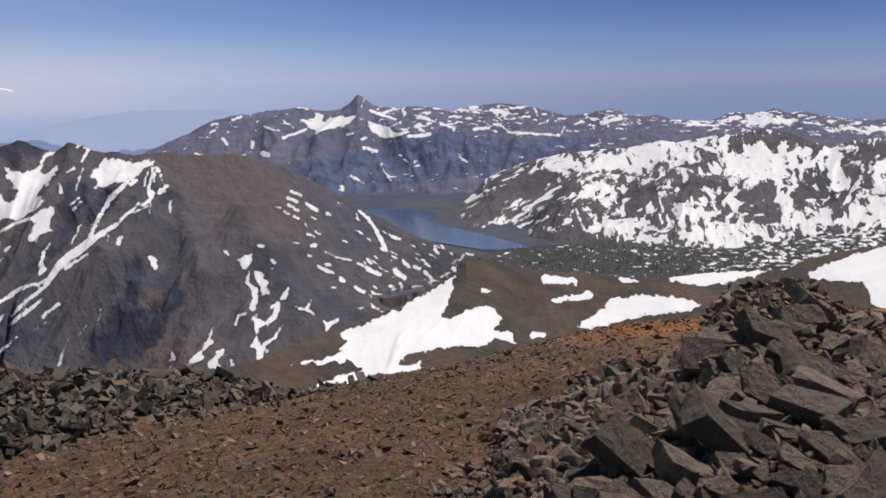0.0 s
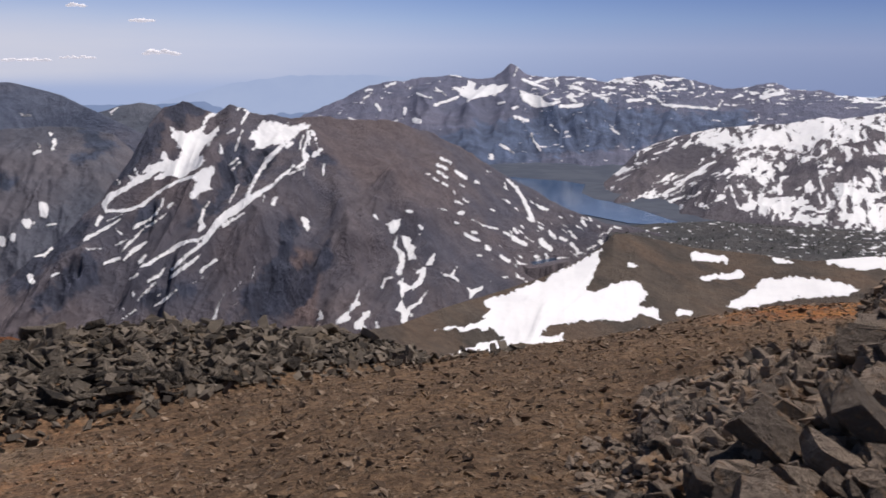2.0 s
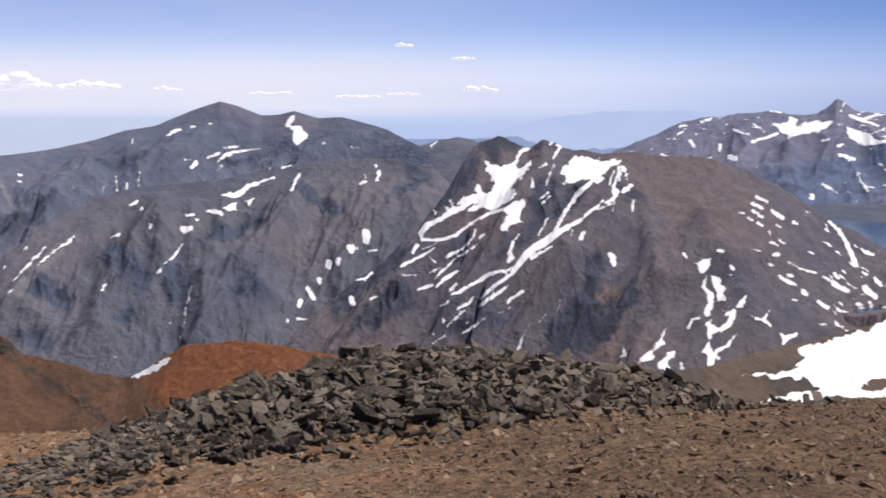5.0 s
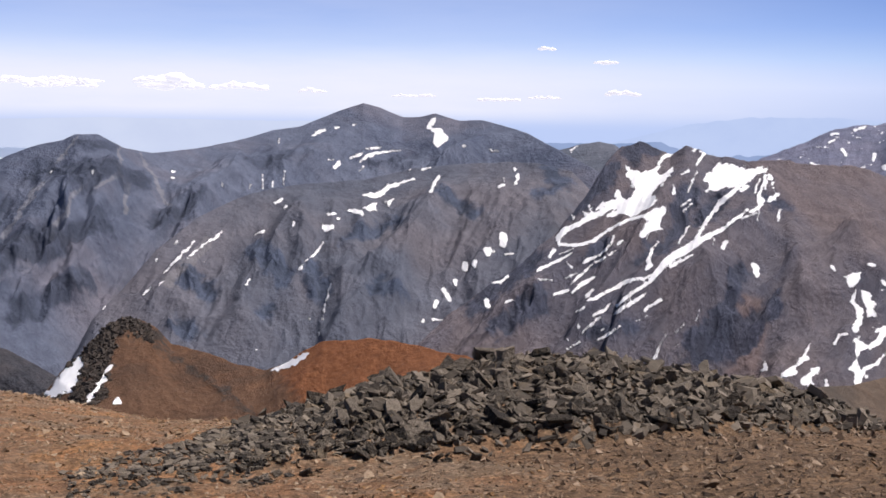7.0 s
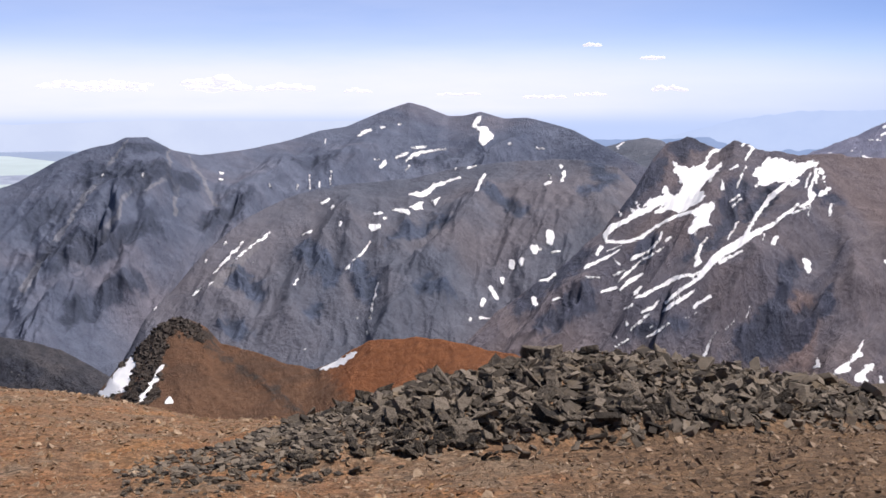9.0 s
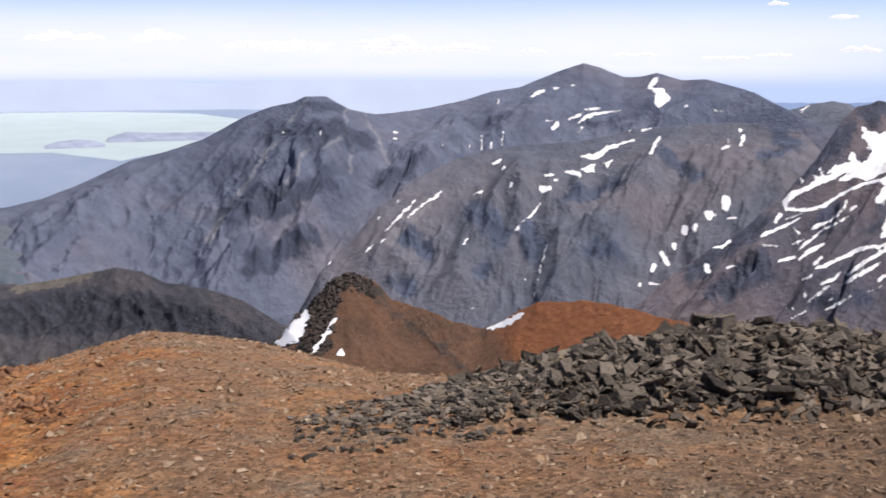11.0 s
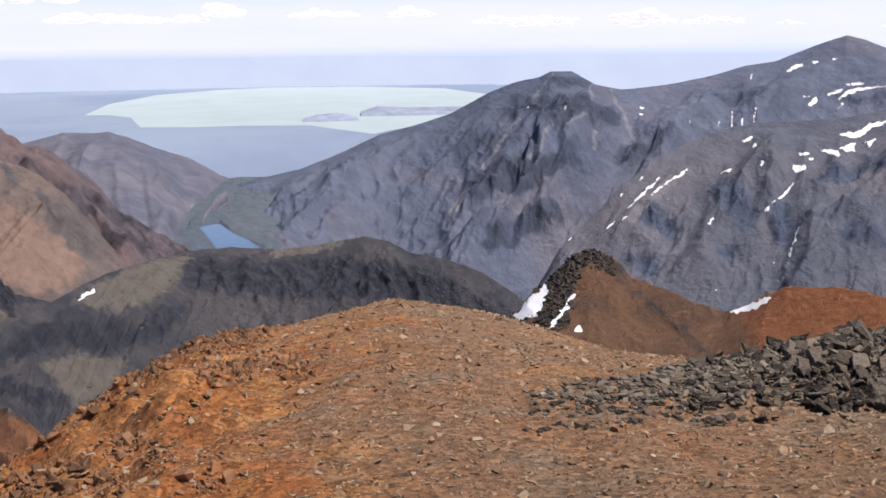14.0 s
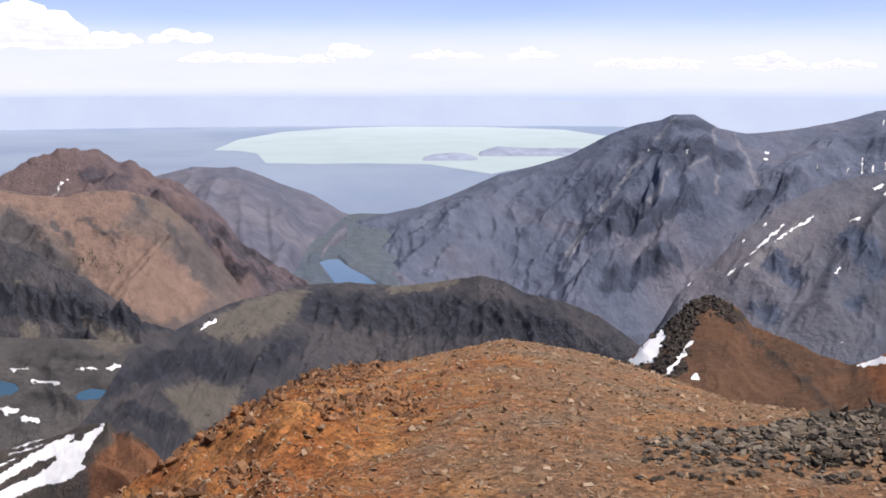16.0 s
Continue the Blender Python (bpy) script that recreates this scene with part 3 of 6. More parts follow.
LEFT_ROCK = mountain_rock("russet_rock", (0.142, 0.113, 0.125), (0.098, 0.09, 0.112), (0.25, 0.17, 0.142), grain=0.025, relief=3, brown=(0.168, 0.122, 0.12))
mountain("russet_mountain", "brown mountain with gullied purple-brown slopes", [(97.28, -6.63, 1150), (91.65, -5.71, 1150), (85.41, -4.91, 1150), (84.06, -4.20, 1150), (82.70, -3.67, 1150), (81.75, -3.46, 1150), (80.54, -3.77, 1150), (79.73, -4.25, 1140), (78.64, -4.74, 1130), (77.25, -5.38, 1120), (75.86, -6.42, 1100), (74.44, -7.52, 1080), (73.59, -8.79, 1050), (72.13, -9.79, 1020), (70.65, -10.72, 1000), (68.55, -12.22, 950)],
         [(97.94, -13.59, 930), (76.77, -14.85, 900), (68.29, -15.22, 880)], LEFT_ROCK, relief=34, size=150, step=0.08, rows=120, seed=31, lean=0.8, rough=0.6, edge=0.2, octaves=2,
         outcrops=[[(76.46, -7.22, 0.29), (75.07, -8.74, 0.29)], [(75.04, -7.86, 0.29), (73.61, -9.38, 0.34)], [(74.53, -10.25, 0.4), (72.46, -10.61, 0.4)], [(78.13, -6.0, 0.23), (77.03, -6.91, 0.23)], [(81.42, -5.04, 0.34), (79.51, -5.38, 0.29)], [(73.6, -9.09, 0.29), (72.14, -10.03, 0.29)]],
         snow=[[(82.24, -5.16, 0.06), (83.04, -5.95, 0.06)]])
RIDGE_ROCK = mountain_rock("russet_ridge_rock", (0.16, 0.128, 0.12), (0.125, 0.11, 0.112), (0.245, 0.168, 0.138), grain=0.03, relief=2.5, brown=(0.18, 0.138, 0.12), bare_rock=(0.075, 0.072, 0.078))
mountain("russet_ridge", "pale orange scree ridge below the brown mountain", [(95.36, -4.22, 1020), (89.21, -5.16, 1017), (85.45, -5.6, 1014), (83.9, -5.97, 1011), (82.29, -6.07, 1008), (81.19, -5.85, 1005), (80.09, -5.85, 1002), (78.7, -6.07, 999), (77.31, -6.79, 996), (76.2, -7.88, 993), (75.09, -9.4, 990), (73.96, -10.86, 987), (72.79, -11.8, 984)],
         [(99.0, -13.9, 860), (76.77, -15.2, 850), (70.0, -15.5, 850)], RIDGE_ROCK, relief=17, size=110, step=0.07, rows=120, seed=33, lean=1.0, rough=0.7, edge=0.1, octaves=3,
         scree_fields=[[(85.5, -6.35), (82.84, -6.19), (78.7, -6.19), (79.74, -7.26), (80.18, -7.73), (78.24, -8.63), (76.58, -10.16), (75.45, -11.39), (76.23, -12.54), (77.84, -12.59), (79.82, -11.89), (81.3, -10.5), (82.17, -8.73), (83.95, -6.79)]], scree=[[(86.5, -5.84, 0.4), (83.92, -6.23, 0.23), (82.03, -6.16, 0.23), (78.98, -6.12, 0.17)]],
         outcrops=[[(85.05, -7.44, 0.69), (84.06, -8.63, 0.75), (82.23, -9.87, 0.46)], [(85.43, -9.38, 0.57), (83.6, -10.07, 0.63)], [(83.05, -7.4, 0.17), (82.29, -8.44, 0.23)], [(81.54, -7.33, 0.14), (79.93, -8.41, 0.17)], [(79.13, -6.26, 0.23), (78.41, -7.16, 0.26)], [(77.35, -7.78, 0.23), (76.53, -8.99, 0.23)]])
# Lighter, bluer rock: aerial haze put into the base colour.
HAZE_CANYON_ROCK = mountain_rock("haze_canyon_rock", (0.168, 0.165, 0.205), (0.118, 0.126, 0.172), (0.23, 0.205, 0.2), grain=0.012, relief=4)
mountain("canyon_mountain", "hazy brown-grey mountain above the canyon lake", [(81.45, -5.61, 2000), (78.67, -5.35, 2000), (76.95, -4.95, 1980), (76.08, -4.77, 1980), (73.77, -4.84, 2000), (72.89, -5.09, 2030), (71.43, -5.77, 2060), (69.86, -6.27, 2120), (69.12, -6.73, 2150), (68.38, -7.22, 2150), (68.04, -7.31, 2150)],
         [(82.08, -12.4, 1200), (72.20, -12.4, 1160), (70.2, -11.5, 1250), (69.7, -10.3, 1400), (69.4, -9.3, 1550), (68.8, -8.6, 1690), (67.99, -7.95, 1830)], HAZE_CANYON_ROCK, relief=40, size=200, step=0.075, rows=120, seed=35, lean=0.6, edge=0.08)
# Meadow green pulled towards blue, haze painted as on the slopes beside it.
HAZE_MEADOW = mountain_rock("valley_haze_green", (0.118, 0.14, 0.162), (0.098, 0.122, 0.158), (0.16, 0.165, 0.16), grain=0.02, relief=3)
mountain("canyon_floor", "green wooded canyon floor, blue with haze", [(74.45, -7.93, 1900), (69.68, -7.56, 2050), (67.26, -7.35, 2150), (65.5, -7.4, 2150), (63.5, -8.3, 2150), (60.0, -10.0, 2100)],
         [(74.61, -12.61, 1100), (66.0, -12.75, 1100), (63.0, -14.2, 1100), (60.0, -16.0, 1100)], HAZE_MEADOW, relief=3, size=150, step=0.08, rows=90, seed=37, category="valley")

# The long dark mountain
# Rock and scree of these two are blued to imitate haze.
HAZE_BLUE_ROCK = mountain_rock("haze_blue_rock", (0.13, 0.15, 0.212), (0.09, 0.109, 0.165), (0.205, 0.213, 0.252), grain=0.01, relief=7, brown=(0.172, 0.165, 0.205))
HAZE_SPUR_ROCK = mountain_rock("haze_spur_scree", (0.124, 0.133, 0.172), (0.098, 0.11, 0.147), (0.18, 0.175, 0.195), grain=0.01, relief=6, brown=(0.152, 0.144, 0.168), bare_rock=(0.056, 0.072, 0.112))
GREY_FIELDS = ([[(32.5, -1.03), (32.32, -1.03), (32.26, -1.26), (32.62, -1.68), (32.86, -1.68), (32.68, -1.33)], [(32.62, -1.62), (32.02, -1.62), (31.83, -1.92), (31.59, -2.16), (31.89, -2.4), (32.19, -2.64), (32.49, -2.46), (32.37, -2.04)]])
GREY_STREAKS = ([[(38.86, -2.06, 0.06), (38.5, -1.91, 0.11), (38.2, -1.76, 0.06)], [(36.35, -3.43, 0.06), (36.02, -3.19, 0.11), (35.42, -2.95, 0.09), (34.21, -2.8, 0.04)], [(35.99, -2.77, 0.07), (35.21, -2.65, 0.06)], [(36.83, -3.25, 0.08), (36.17, -2.98, 0.07)], [(37.68, -3.73, 0.1), (37.44, -3.49, 0.09)], [(36.17, -3.7, 0.06), (36.35, -3.94, 0.05)], [(37.98, -3.31, 0.07), (37.77, -3.34, 0.06)], [(30.8, -2.54, 0.09), (30.68, -2.54, 0.07)], [(29.39, -2.74, 0.07), (28.94, -2.8, 0.06)], [(40.59, -2.29, 0.06), (40.62, -2.47, 0.05)], [(51.99, -3.92, 0.06), (52.05, -4.06, 0.05)], [(49.98, -3.95, 0.06), (50.01, -4.1, 0.05)], [(46.1, -3.98, 0.06), (45.99, -3.98, 0.05)]]
    + [[(46.11, -4.3, 0.06), (45.99, -4.3, 0.05)], [(43.53, -4.57, 0.05), (43.56, -4.75, 0.04)], [(42.11, -4.7, 0.05), (42.15, -4.91, 0.04)], [(41.45, -4.2, 0.05), (41.49, -4.82, 0.04)], [(40.95, -4.5, 0.05), (40.98, -4.8, 0.04)], [(40.29, -3.97, 0.05), (40.39, -4.68, 0.04)], [(37.66, -1.64, 0.06), (37.48, -1.61, 0.05)], [(36.71, -1.49, 0.06), (36.56, -1.49, 0.05)]])
SPUR_FIELDS = ([[(38.37, -6.8), (37.64, -6.74), (37.7, -7.04), (38.25, -7.22)], [(36.18, -5.9), (35.81, -5.72), (35.45, -5.6), (35.51, -5.84), (35.39, -6.02), (35.88, -6.08)], [(35.03, -5.54), (34.51, -5.36), (34.72, -5.84)], [(29.65, -7.93), (29.23, -7.92), (29.01, -8.1), (29.28, -8.4), (29.59, -8.35)]])
SPUR_STREAKS = ([[(36.12, -5.21, 0.09), (35.27, -5.21, 0.17), (34.81, -4.75, 0.14), (34.06, -4.51, 0.06), (33.45, -4.33, 0.07)], [(37.09, -6.02, 0.06), (36.48, -6.08, 0.14), (36.18, -6.2, 0.11)], [(32.09, -4.14, 0.06), (32.39, -4.6, 0.11), (32.54, -4.99, 0.09)], [(28.63, -7.28, 0.23), (28.56, -7.73, 0.2)], [(38.31, -7.76, 0.06), (38.77, -8.36, 0.07), (39.23, -8.72, 0.04), (39.6, -9.17, 0.07)], [(37.87, -9.97, 0.04), (38.22, -10.99, 0.06), (38.35, -11.8, 0.04)], [(31.77, -10.22, 0.11), (31.46, -10.73, 0.14)], [(45.09, -7.63, 0.07), (45.94, -8.52, 0.1), (46.65, -9.24, 0.06)], [(43.64, -7.18, 0.09), (44.45, -7.73, 0.07), (45.41, -8.45, 0.06)], [(37.7, -6.2, 0.09), (38, -6.26, 0.07)]]
    + [[(33.6, -3.61, 0.06), (33.66, -3.97, 0.05)], [(33, -3.79, 0.09), (32.55, -3.72, 0.07)], [(28.91, -4.66, 0.09), (28.55, -4.54, 0.07)], [(28.68, -4.18, 0.07), (28.64, -4.36, 0.06)], [(27.87, -4.05, 0.09), (28.01, -4.47, 0.07)], [(28.02, -3.72, 0.09), (28.02, -3.81, 0.07)], [(45.94, -7.61, 0.06), (46.06, -7.72, 0.05)], [(46.95, -8.49, 0.06), (47.04, -8.61, 0.05)], [(48.15, -8.92, 0.06), (48.34, -9.47, 0.05)], [(47.34, -9.98, 0.06), (47.73, -10.35, 0.05)], [(46.67, -9.65, 0.05), (46.93, -9.88, 0.04)], [(50.03, -10.62, 0.07), (50.66, -10.93, 0.06)], [(49.61, -10.84, 0.06), (49.73, -11.01, 0.05)], [(44.41, -8.57, 0.05), (44.56, -8.65, 0.04)], [(41.44, -7.13, 0.09), (41.92, -7.33, 0.07)]]
    + [[(40.79, -5.64, 0.11), (40.46, -5.43, 0.1)], [(40.28, -5.79, 0.07), (40.31, -6, 0.06)], [(39.87, -6.67, 0.09), (39.9, -6.85, 0.07)], [(42.17, -9.66, 0.07), (42.39, -9.93, 0.06)], [(41.87, -13.34, 0.06), (41.91, -13.43, 0.05)], [(39.05, -11.73, 0.05), (39.05, -11.85, 0.04)], [(38.54, -12.52, 0.05), (38.57, -12.7, 0.04)], [(30.1, -8.75, 0.17), (30.1, -8.9, 0.15)], [(30.65, -8.9, 0.2), (30.65, -9.06, 0.17)], [(31.16, -9.76, 0.14), (31.16, -9.85, 0.12)], [(32.19, -10.91, 0.16), (32.22, -11.13, 0.13)], [(32.9, -11.88, 0.11), (32.93, -11.97, 0.1)], [(32.34, -11.82, 0.07), (31.63, -11.9, 0.06)], [(28.07, -8.23, 0.07), (28.52, -8.3, 0.06)], [(37.39, -6.47, 0.07), (37.58, -6.5, 0.06)]]
    + [[(43.1, -5.4, 0.06), (43.19, -5.49, 0.05)]])
# Dark rock faces, with the shadow below a ridge painted in too.
GREY_CLIFF_SHADE = ([[(52.41, -4.28, 0.75), (49.95, -4.62, 0.75), (47.7, -4.66, 0.57)], [(54.5, -8.75, 0.8), (52.02, -8.01, 0.8), (49.76, -7.23, 0.63)], [(46.9, -6.73, 0.52), (44.84, -5.88, 0.34)], [(53.8, -11.06, 0.69), (50.72, -10.09, 0.52)], [(42.45, -3.54, 0.29), (40.08, -3.85, 0.23)], [(49.05, -2.9, 0.29), (50.98, -2.65, 0.23)], [(36.17, -3.55, 0.23), (34.06, -3.55, 0.17)], [(55.47, -7.01, 0.57), (54.36, -5.93, 0.46)]])
SPUR_CLIFFS = ([[(41.8, -8.92, 0.57), (40.6, -9.54, 0.63)], [(38.94, -9.57, 0.57), (38.34, -10.78, 0.52)], [(45.24, -9.88, 0.52), (44.36, -10.35, 0.52)], [(37.1, -8.07, 0.34), (35.88, -7.78, 0.4), (34.05, -6.87, 0.29)], [(32.38, -5.41, 0.23), (31.32, -5.71, 0.34), (30.25, -6.39, 0.34)], [(35.27, -10.5, 0.57), (34.35, -11.1, 0.43)], [(26.23, -3.79, 0.46), (25.32, -4.37, 0.4), (26.8, -5.14, 0.23)], [(45.89, -12.07, 0.57), (45.01, -12.4, 0.4)], [(41.08, -11.33, 0.34), (41.39, -11.62, 0.29)], [(43.65, -5.01, 0.23), (40.69, -4.74, 0.17)]])
mountain("grey_mountain", "long mountain, blue-grey with haze, with a rounded brown summit", [(67.87, -7.89, 1980), (67.26, -7.59, 2000), (65.43, -7.22, 2000), (64.21, -6.98, 2000), (62.39, -6.38, 2000), (59.96, -5.35, 2000), (57.56, -4.73, 2000), (56.07, -4.24, 2000), (54.02, -3.19, 2000), (52.57, -2.59, 2000)] + [(51.38, -2.36, 2000), (50.82, -2.10, 2000), (49.72, -2.11, 2000), (48.48, -2.76, 2050), (47.08, -3.00, 2150), (44.77, -2.78, 2250), (43.01, -2.50, 2350), (40.94, -1.82, 2450), (39.45, -1.61, 2500), (37.66, -0.89, 2600), (36.16, -0.39, 2650), (35.26, -0.59, 2650), (34.06, -1.06, 2650), (33.16, -1.00, 2650), (32.35, -0.79, 2650), (31.06, -1.17, 2600), (29.86, -1.19, 2600), (27.46, -1.77, 2500), (25.66, -2.65, 2400), (23.56, -3.75, 2300), (20.89, -5.18, 2200)],
         [(70.06, -11.58, 1330), (67.32, -11.94, 1280), (64.24, -12.88, 1200), (59.27, -14.66, 1300)] + [(50.85, -13.54, 1500), (20.27, -14.29, 1700)], HAZE_BLUE_ROCK, relief=36, size=210, step=0.06, rows=210, seed=41, lean=0.9, rough=0.6, calm=0.6, octaves=3, edge=0.02, height=30,
         outcrops=GREY_CLIFF_SHADE,
         spurs=[[(50.41, -2.16, 1.01), (51.33, -4.59, 1.01), (52.80, -7.12, 1.01), (54.52, -9.32, 1.01)], [(49.72, -2.17, 0.90), (48.83, -4.64, 0.90), (49.77, -7.52, 0.90), (51.27, -10.07, 0.90)], [(53.15, -2.71, 0.90), (54.32, -5.08, 0.90), (56.01, -7.27, 0.90), (58.16, -9.09, 0.90)], [(43.01, -2.50, 0.90), (42.76, -4.43, 0.90), (44.25, -5.60, 0.90)], [(36.16, -0.41, 1.19), (37.67, -2.65, 1.19), (40.08, -4.15, 1.19)], [(35.86, -0.56, 1.19), (34.06, -2.05, 1.19), (31.34, -2.93, 1.19)]],
         fields=GREY_FIELDS, snow=GREY_STREAKS, tilt_noise=0.4,
         scree=[[(50.74, -2.16, 0.06), (52.79, -4.90, 0.09), (55.02, -7.96, 0.12), (56.12, -9.53, 0.15)], [(49.92, -3.84, 0.09), (51.41, -5.88, 0.09), (52.27, -7.34, 0.09)], [(48.79, -3.48, 0.06), (48.30, -4.82, 0.09), (48.43, -6.13, 0.06)], [(46.97, -4.26, 0.06), (46.30, -5.80, 0.06)], [(49.84, -3.99, 0.06), (50.95, -5.26, 0.08), (52.26, -7.32, 0.10)], [(48.72, -2.26, 0.04), (48.60, -4.01, 0.08), (49.87, -4.73, 0.08)], [(48.25, -4.39, 0.06), (48.48, -6.06, 0.08)], [(47.66, -3.10, 0.04), (46.20, -5.92, 0.06)]])
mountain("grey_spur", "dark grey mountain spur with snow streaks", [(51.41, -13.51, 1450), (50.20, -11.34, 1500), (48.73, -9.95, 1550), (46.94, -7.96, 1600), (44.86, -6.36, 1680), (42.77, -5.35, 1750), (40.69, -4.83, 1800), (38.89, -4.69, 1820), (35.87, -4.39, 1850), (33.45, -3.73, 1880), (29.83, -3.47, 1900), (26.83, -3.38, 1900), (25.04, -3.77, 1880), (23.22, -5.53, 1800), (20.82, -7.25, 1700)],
         [(51.79, -15.75, 1250), (20.23, -15.46, 1300)], HAZE_SPUR_ROCK, relief=30, size=190, step=0.055, rows=210, seed=45, lean=0.8, rough=0.6, calm=0.5, octaves=3, tilt_noise=0.4, height=22,
         outcrops=SPUR_CLIFFS,
         spurs=[[(38.89, -4.69, 1.07), (40.12, -6.84, 1.07), (41.95, -9.22, 1.07), (42.91, -12.18, 1.07)], [(35.87, -4.45, 0.96), (36.18, -6.87, 0.96), (37.11, -9.28, 0.96), (37.43, -12.59, 0.96)], [(40.69, -4.89, 0.90), (43.70, -7.39, 0.90), (47.01, -10.55, 0.90)], [(31.34, -3.54, 1.01), (32.83, -6.26, 1.01), (34.04, -9.29, 1.01), (34.66, -12.61, 1.01)], [(28.33, -3.51, 1.01), (28.89, -6.22, 1.01), (30.37, -8.96, 1.01)]],
         fields=SPUR_FIELDS, snow=SPUR_STREAKS,
         scree=[[(53.47, -12.28, 0.30), (49.97, -10.62, 0.27), (48.24, -9.18, 0.18)], [(46.41, -9.69, 0.30), (44.30, -7.68, 0.24)]])

# The mountain with the hanging snowfields
# The navy bare_rock also colours painted shade on the slope.
BROWN_ROCK = mountain_rock("brown_mountain_rock", (0.15, 0.132, 0.148), (0.095, 0.098, 0.132), (0.19, 0.145, 0.145), grain=0.014, relief=5, brown=(0.16, 0.13, 0.135), bare_rock=(0.05, 0.058, 0.088))


def flank_drift(a, dip, flow, crags):
    on = smooth(9.5, 4.0, a) * smooth(-12.5, -11.5, dip) * smooth(-5.0, -5.6, dip)
    return -1 + on * (0.22 + 0.9 * fbm(a * 0.55, dip * 0.8, 2, 63) + 1.7 * fbm(a * 1.3 + dip * 0.8, dip * 3.4 - a * 2.2, 3, 61))


HANGING_FIELDS = ([[(19.72, -2.6), (20.06, -2.58), (20.34, -2.82), (20.56, -3.2), (20.83, -3.59), (21.38, -3.72), (21.87, -3.61), (22.26, -3.38), (22.21, -3.97), (21.94, -4.2), (21.9, -4.46), (21.72, -4.67), (21.88, -5.06), (22.14, -5.15), (22.36, -4.92), (22.57, -4.68), (22.74, -4.72), (22.7, -5.22), (22.99, -5.29), (23.37, -5.32), (23.57, -5.6), (23.8, -5.84), (23.22, -5.65), (22.75, -5.58), (22.83, -5.82), (23.32, -6.25), (22.91, -6.18), (22.32, -5.99), (21.59, -6.03), (21.16, -5.72), (20.59, -5.41), (20.52, -5.02), (20.67, -4.82), (20.29, -4.34), (19.79, -3.69), (19.72, -3.39), (20.08, -3.61), (20.51, -3.76), (20.33, -3.2), (19.99, -2.87)]]
    + [[(21.59, -6.09), (21.16, -5.93), (20.73, -5.65), (20.42, -5.49), (19.96, -5.45), (20.03, -5.81), (20.25, -6.17), (20.26, -6.58), (20.14, -6.72), (20.63, -6.86), (20.97, -7.19), (21.29, -7.29), (21.47, -7.03), (21.19, -6.73), (21.31, -6.49), (21, -6.31), (21.35, -6.2)], [(17.58, -3.15), (17.74, -3.36), (17.87, -3.59), (18.14, -3.77), (18.18, -4.09), (17.93, -4.23), (18.05, -4.64), (17.49, -4.57), (16.94, -4.41), (16.52, -4.37), (16.11, -4.33), (15.71, -3.89), (15.31, -3.7), (15.1, -3.53), (14.89, -3.24), (15.33, -3.25), (15.74, -3.37), (16.29, -3.32), (16.85, -3.19)]]
    + [[(15.04, -3.64), (14.82, -3.66), (14.64, -4), (14.62, -4.43), (14.42, -4.65), (14.48, -5), (14.75, -5.15), (14.97, -5.07), (14.87, -4.81), (14.61, -4.66), (14.84, -4.38), (14.96, -4.1)], [(24.39, -5.91), (24.26, -6.33), (23.91, -6.26), (23.8, -5.9), (24.05, -5.49), (24.13, -5.55), (24.04, -5.9)], [(24.98, -6.04), (24.95, -6.4), (24.74, -6.28)], [(25.32, -6.77), (25.29, -7.07), (25.02, -6.88)], [(15.65, -8.15), (15.17, -8.3), (15.12, -8.7), (15.21, -9.11), (15.45, -8.78)]])
